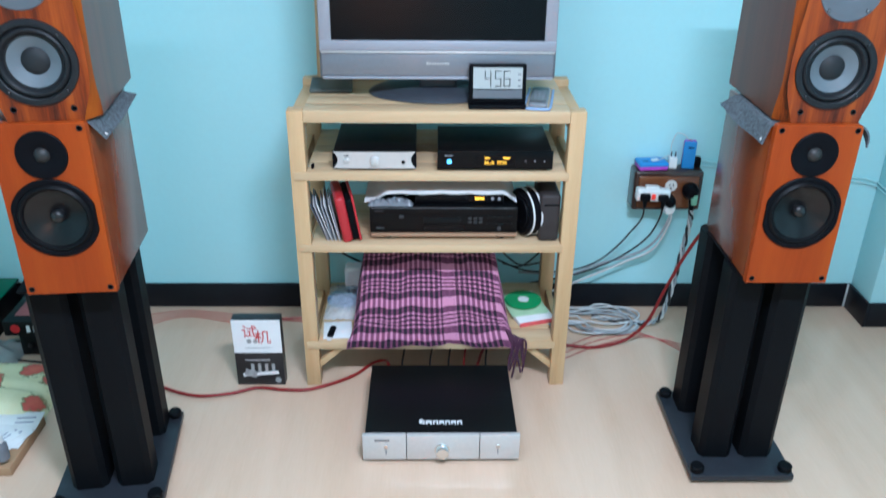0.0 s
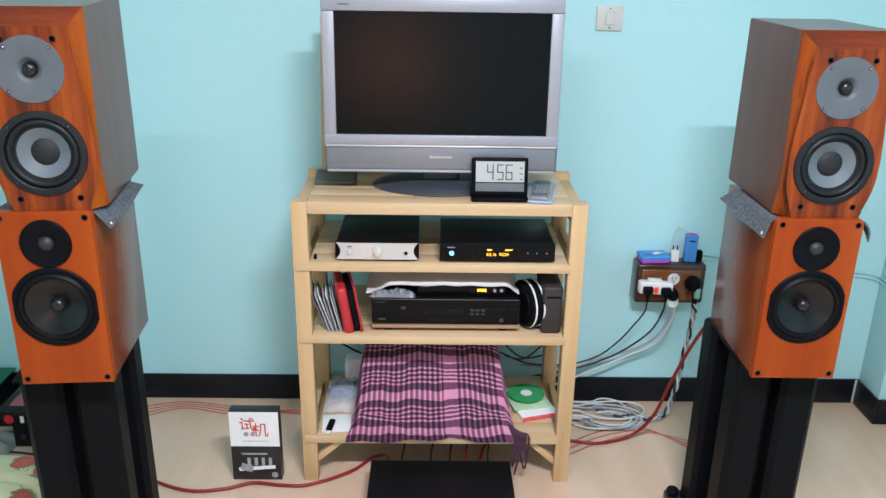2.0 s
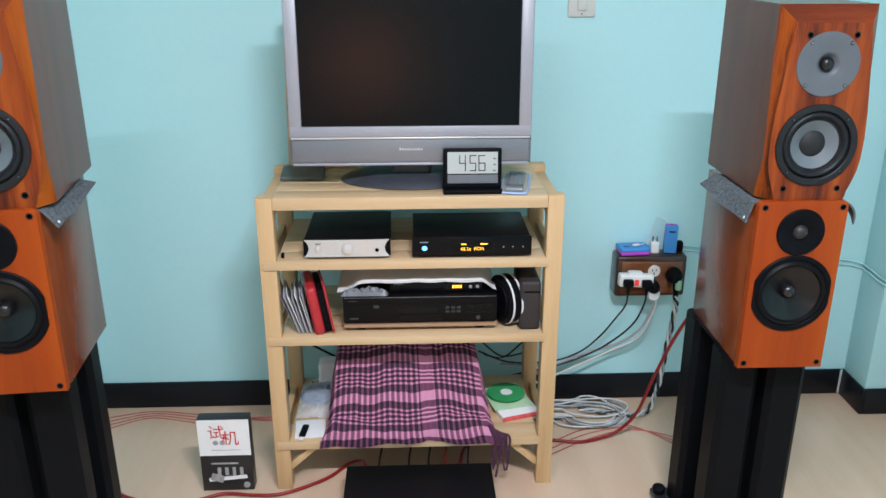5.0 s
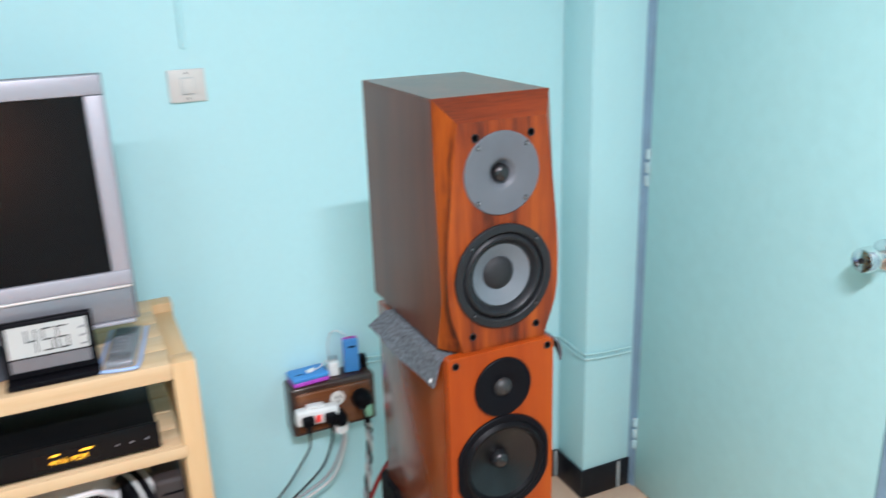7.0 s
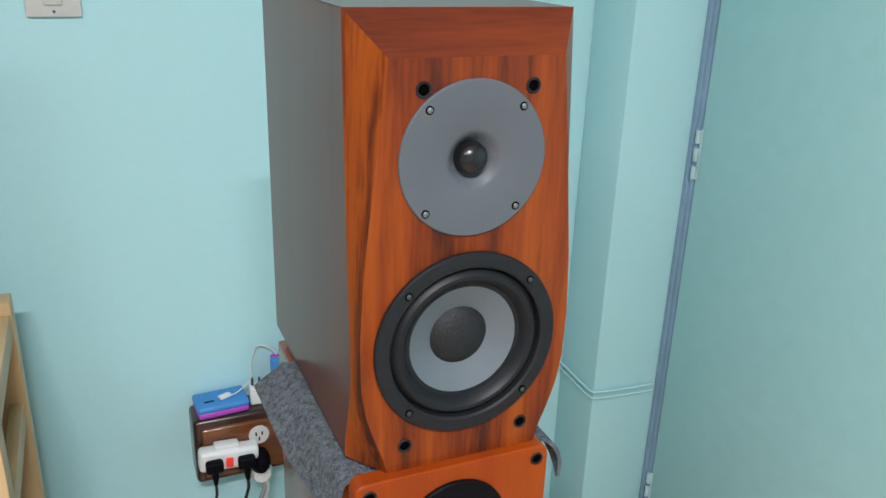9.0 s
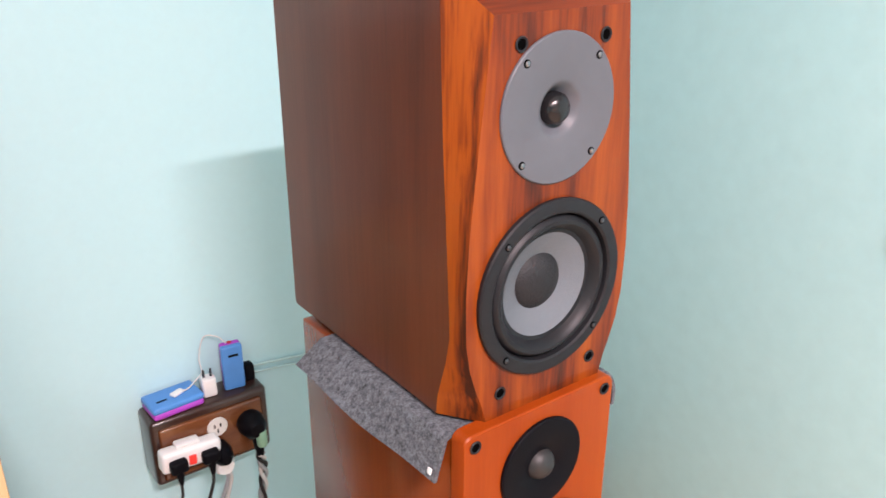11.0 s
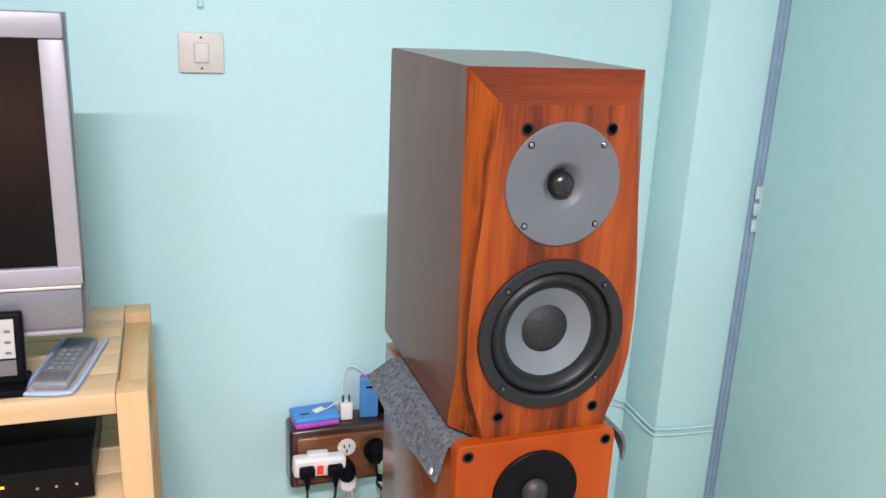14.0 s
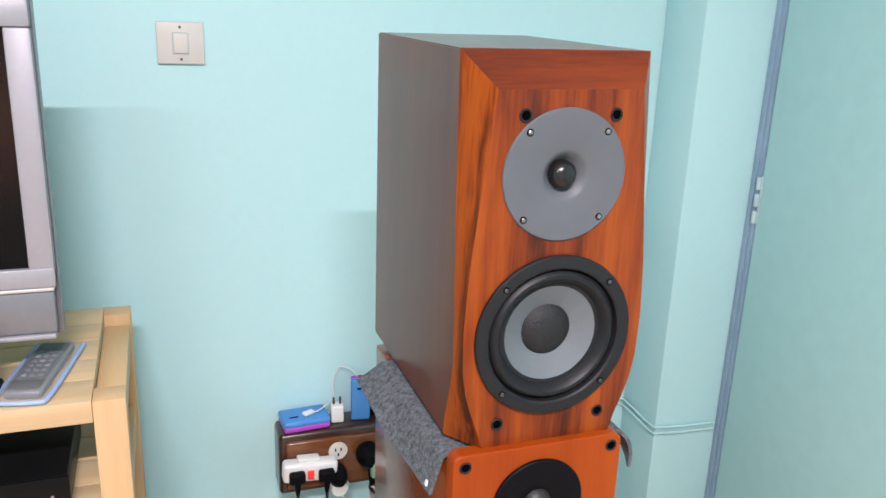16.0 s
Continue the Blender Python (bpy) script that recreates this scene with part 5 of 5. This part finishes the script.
part("button", L([(0, 0.001), (0.005, 0.001), (0.005, 0)], Matrix.Translation((0, 0.004, 0.098)), 14), REDINK, pb)
ch = thing("usb_charger", (0.934, 2.681, ZB), "white usb charger cube with two pins", "charger", rz=-6)
part("cube", B(-0.014, 0.014, -0.014, 0.014, 0, 0.040, b=0.004, seg=3), WHITEPLASTIC, ch)
for x in (-0.007, 0.007):
    part("pin", L([(0.0024, 0.040), (0.0024, 0.054), (0.0015, 0.057), (0, 0.057)], Matrix.Translation((x, 0, 0)), 12), STEEL, ch)
solo("adapter", B(-0.010, 0.010, -0.012, 0.012, 0, 0.036, b=0.004), BLACKPLASTIC, "small black plug adapter on the box", "adapter", loc=(1.022, 2.690, ZB))
cable("charging_cable", [(0.875, 2.676, ZB + 0.030), (0.890, 2.671, ZB + 0.034), (0.914, 2.679, ZB + 0.045), (0.927, 2.690, ZB + 0.050), (0.930, 2.705, ZB + 0.075), (0.944, 2.705, ZB + 0.115), (0.968, 2.695, ZB + 0.112), (0.980, 2.684, ZB + 0.099)], 0.0014, WHITECABLE, "thin white charging cable", n=8)
solo("cable_plug", B(-0.013, 0.013, -0.007, 0.007, 0, 0.006, b=0.002), WHITEPLASTIC, "white cable plug on the power bank", "plug", loc=(0.870, 2.676, ZB + 0.0266), rz=25)

# ---------------------------------------------------------------- cables
cable("mains_cable", [(0.831, 2.590, 0.468), (0.829, 2.60, 0.42), (0.802, 2.62, 0.36), (0.765, 2.65, 0.285), (0.700, 2.66, 0.22), (0.60, 2.65, 0.19), (0.45, 2.63, 0.20), (0.34, 2.62, 0.25)], 0.0030, BLACKCABLE, "thin black mains cable hanging to the rack")
cable("mains_cable", [(0.893, 2.590, 0.468), (0.893, 2.605, 0.42), (0.868, 2.62, 0.345), (0.82, 2.655, 0.27), (0.74, 2.66, 0.215), (0.62, 2.655, 0.17), (0.45, 2.64, 0.14), (0.30, 2.62, 0.10)], 0.0034, BLACKCABLE, "thin black mains cable hanging to the rack")
cable("mains_cable", [(0.923, 2.610, 0.452), (0.927, 2.615, 0.41), (0.895, 2.64, 0.31), (0.83, 2.66, 0.25), (0.70, 2.665, 0.205), (0.60, 2.66, 0.17), (0.42, 2.64, 0.19)], 0.0045, GREYCABLE, "grey mains cable hanging to the rack")
cable("mains_cable", [(0.926, 2.606, 0.450), (0.935, 2.62, 0.40), (0.90, 2.65, 0.28), (0.80, 2.665, 0.215), (0.66, 2.66, 0.15), (0.55, 2.66, 0.10)], 0.0040, WHITECABLE, "white mains cable hanging to the rack")
# twisted pair hanging from the large plug
for ph, mt, lb in ((0.0, GREYCABLE, "grey strand of a twisted mains cable"), (2.1, BLACKCABLE, "black strand of a twisted mains cable"), (4.2, WHITECABLE, "white strand of a twisted mains cable")):
    base = spline([(0.998, 2.607, 0.450), (1.004, 2.615, 0.40), (1.000, 2.63, 0.30), (0.985, 2.62, 0.20), (0.965, 2.60, 0.10), (0.935, 2.58, 0.03), (0.880, 2.575, 0.014), (0.80, 2.59, 0.014), (0.70, 2.62, 0.014)], 10)
    cable("twisted_cable", [q + Vector((0.0065 * math.cos(i * 0.55 + ph), 0.0045 * math.sin(i * 0.55 + ph), 0.004 * math.sin(i * 0.55 + ph) if q.z < 0.04 else 0)) for i, q in enumerate(base)], 0.0042, mt, lb, n=2, seg=6)
# loops of pale cable on the floor behind the rack
for k in range(8):
    ox, oy = random.uniform(-0.035, 0.035), random.uniform(-0.03, 0.03)
    w, h = 0.105 + 0.022 * math.sin(k * 2.1), 0.075 + 0.016 * math.cos(k * 1.3)
    cx, cy, z0 = 0.73 + ox, 2.60 + oy, 0.006 + 0.0048 * (k // 2)
    loop = [(0.45, 2.60 + oy * 2, z0), (0.56, 2.66 + oy, z0)] + [(cx + w * math.cos(a), cy + h * math.sin(a), z0 + 0.004 * math.sin(2 * a + k)) for a in np.linspace(2.2, -2.9, 12)] + [(0.52, 2.58 + oy, z0)]
    cable("floor_cable", loop, 0.0034 if k % 3 else 0.0044, WHITECABLE if k % 3 else GREYCABLE, "pale cable coiled loosely on the floor", n=5, seg=6)
# red speaker cables
cable("speaker_cable", [(0.930, 2.085, 0.705), (0.935, 2.16, 0.64), (0.925, 2.26, 0.54), (0.900, 2.32, 0.42), (0.872, 2.38, 0.26), (0.845, 2.42, 0.12), (0.800, 2.455, 0.03), (0.740, 2.445, 0.008), (0.660, 2.425, 0.008), (0.575, 2.44, 0.008), (0.45, 2.46, 0.008), (0.30, 2.42, 0.012), (0.26, 2.30, 0.03), (0.25, 2.235, 0.055)], 0.0054, REDCABLE, "thick red speaker cable sagging to the floor")
cable("speaker_cable", [(-0.770, 1.975, 0.75), (-0.785, 2.06, 0.62), (-0.80, 2.14, 0.35), (-0.80, 2.20, 0.10), (-0.785, 2.225, 0.012), (-0.735, 2.190, 0.008), (-0.633, 2.154, 0.008), (-0.532, 2.166, 0.008), (-0.452, 2.196, 0.008), (-0.36, 2.185, 0.008), (-0.275, 2.190, 0.008), (-0.156, 2.257, 0.008), (-0.091, 2.33, 0.010), (-0.05, 2.33, 0.02), (-0.035, 2.27, 0.045), (-0.03, 2.225, 0.056)], 0.0052, REDCABLE, "thick red speaker cable lying on the floor")
for k in range(4):
    cable("thin_wire", [(-1.05, 2.50 + k * 0.035, 0.003), (-0.92, 2.58 + k * 0.025, 0.003), (-0.79, 2.64 + k * 0.014, 0.003), (-0.60, 2.60 + k * 0.016, 0.003), (-0.38, 2.635 - k * 0.01, 0.003), (-0.10, 2.60, 0.003)], 0.0016, PINKCABLE, "thin reddish wire along the floor", n=5, seg=6)
for k in range(3):
    cable("thin_wire", [(0.55, 2.36 + k * 0.03, 0.003), (0.70, 2.45 + k * 0.03, 0.003), (0.86, 2.50 + k * 0.012, 0.003), (1.0, 2.44 - k * 0.03, 0.003), (1.08, 2.36 - k * 0.03, 0.003)], 0.0016, PINKCABLE, "thin reddish wire along the floor", n=5, seg=6)
for x, dy, mt in ((0.011, 0.30, BLACKCABLE), (0.101, 0.26, BLACKCABLE), (0.161, 0.28, BLACKCABLE), (0.211, 0.24, REDCABLE), (0.281, 0.30, BLACKCABLE)):
    cable("signal_cable", [(x, 2.222, 0.058), (x, 2.262, 0.070), (x + 0.012, 2.34, 0.085), (x + 0.03, 2.46, 0.06), (x + 0.02, 2.62, 0.12), (x, 2.64, 0.30)], 0.0034, mt, "signal cable rising behind the rack", n=6, seg=6)
for k, (x0, z0, x1, z1) in enumerate(((-0.24, 0.30, 0.02, 0.23), (-0.22, 0.62, -0.05, 0.66), (0.31, 0.60, 0.46, 0.62), (0.34, 0.30, 0.50, 0.24), (0.36, 0.24, 0.50, 0.29), (0.31, 0.34, 0.48, 0.40))):
    cable("signal_cable", [(x0, 2.61 if k != 2 else 2.548, z0), ((x0 + x1) / 2, 2.64, (z0 + z1) / 2 - 0.05), (x1, 2.62, z1)], 0.004 if k < 3 else 0.003, BLACKCABLE, "black cable behind the rack", n=8, seg=6)

# ---------------------------------------------------------------- things on the floor beside the stand
cs = thing("black_case", (-1.66, 2.585, 0), "long black case with green board on top", "case")
part("body", B(-0.28, 0.245, -0.10, 0.11, 0.0, 0.120, b=0.004), BLACKPLASTIC, cs)
part("latch", B(0.20, 0.215, -0.103, -0.099, 0.07, 0.085, b=0.001), STEEL, cs)
solo("green_folder", B(-0.29, 0.250, -0.102, 0.12, 0, 0.006, b=0.001), GREEN, "green folder lying on the black case", "folder", loc=(-1.66, 2.585, 0.1203))
bb = thing("power_supply", (-1.155, 2.47, 0), "black electronics box on the floor", "electronics", "black electronics boxes")
part("case", B(-0.125, 0.125, -0.08, 0.12, 0.004, 0.085, b=0.003), BLACKMETAL, bb)
part("knob", L([(0.008, 0), (0.008, 0.01), (0, 0.011)], at_front(-0.09, -0.08, 0.045), 16), STEEL, bb)
for x in (-0.11, 0.11):
    part("foot", B(x - 0.01, x + 0.01, -0.07, 0.1, 0, 0.0045, b=0), RUBBER, bb)
bb = thing("power_supply", (-1.175, 2.48, 0.0855), "black electronics box with red badge", "electronics", "black electronics boxes")
part("case", B(-0.145, 0.145, -0.10, 0.13, 0.0, 0.055, b=0.003), BLACKMETAL, bb)
part("red_badge", L([(0, 0.0012), (0.016, 0.0012), (0.016, 0)], at_front(-0.105, -0.10, 0.028), 20), REDINK, bb, "round red badge")
for x in (-0.068, -0.045):
    part("label_bar", B(x, x + 0.012, -0.1008, -0.0998, 0.016, 0.040, b=0), PAPER, bb)
part("top_label", B(-0.12, 0.10, -0.06, 0.09, 0.055, 0.0556, b=0), mat("faded_red_label", (0.36, 0.10, 0.10), 0.5, vary=0.3, scale=20), bb, "faded red label")
bm = bmesh.new()


def puff(a, b):
    u, v = 2 * a - 1, 2 * b - 1
    h = 0.062 * (1 - u ** 6) * (1 - v ** 6) + 0.010 * noise.noise((u * 2, v * 2, 5)) * (1 - u * u) * (1 - v * v) - 0.014 * math.exp(-((v + 0.15) / 0.09) ** 2) * (1 - u ** 4)
    return (u * 0.23, v * 0.145, max(0.002, h))


grid(bm, 40, 32, puff)
solo("floral_cushion", bm, FLORAL, "cream floral print cushion lying on the floor", "cushion", loc=(-1.295, 2.165, 0), rz=-3, smooth=70)
bm = bmesh.new()
grid(bm, 26, 20, lambda a, b: (-0.14 + a * 0.28, -0.08 + b * 0.16, max(0.001, 0.05 * (1 - (2 * a - 1) ** 4) * (1 - (2 * b - 1) ** 4) * (0.7 + 0.7 * noise.noise((a * 4, b * 4, 8))))))
solo("plastic_carrier_bag", bm, GREYCLOTH, "crumpled grey plastic bag on the floor", "bag", loc=(-1.42, 2.40, 0.001), smooth=40)
for k, (x, y, rz, w, l) in enumerate(((-1.175, 1.995, 4, 0.120, 0.042), (-1.185, 1.935, -4, 0.125, 0.050), (-1.120, 1.880, 66, 0.090, 0.038), (-1.155, 1.860, 58, 0.100, 0.030), (-1.205, 1.860, 85, 0.095, 0.055))):
    p = thing("leaflet", (x, y, 0.0305 + 0.003 * k), "white printed leaflet on a carton", "leaflet", "loose leaflets", rz=rz)
    part("sheet", B(-w, w, -l, l, 0, 0.0018, b=0.0003), PAPER, p)
    for j in range(2):
        part("print_bar", B(w * 0.40, w * 0.85, -l * 0.2 + j * l * 0.5, -l * 0.05 + j * l * 0.5, 0.0018, 0.0022, b=0), LEDGERINK, p)
solo("carton", B(-0.16, 0.125, -0.11, 0.115, 0, 0.030, b=0.002), CARTON, "flat brown carton on the floor", "carton", loc=(-1.180, 1.912, 0))
for x, y in ((-1.078, 1.822), (-1.160, 1.815)):
    bo = thing("small_bottle", (x, y, 0.0465), "small clear bottle with white cap", "bottle", "small bottles")
    part("glass", L([(0, 0), (0.018, 0), (0.019, 0.004), (0.019, 0.045), (0.012, 0.055), (0.010, 0.06)], seg=20), BAGPLASTIC, bo)
    part("cap", L([(0.013, 0.058), (0.013, 0.078), (0.011, 0.080), (0, 0.080)], seg=20), WHITEPLASTIC, bo)
cable("floor_lead", [(-1.55, 2.33, 0.004), (-1.38, 2.36, 0.004), (-1.20, 2.345, 0.004), (-1.08, 2.28, 0.004), (-1.0, 2.16, 0.004)], 0.0035, BLACKCABLE, "black lead lying on the floor", n=6)
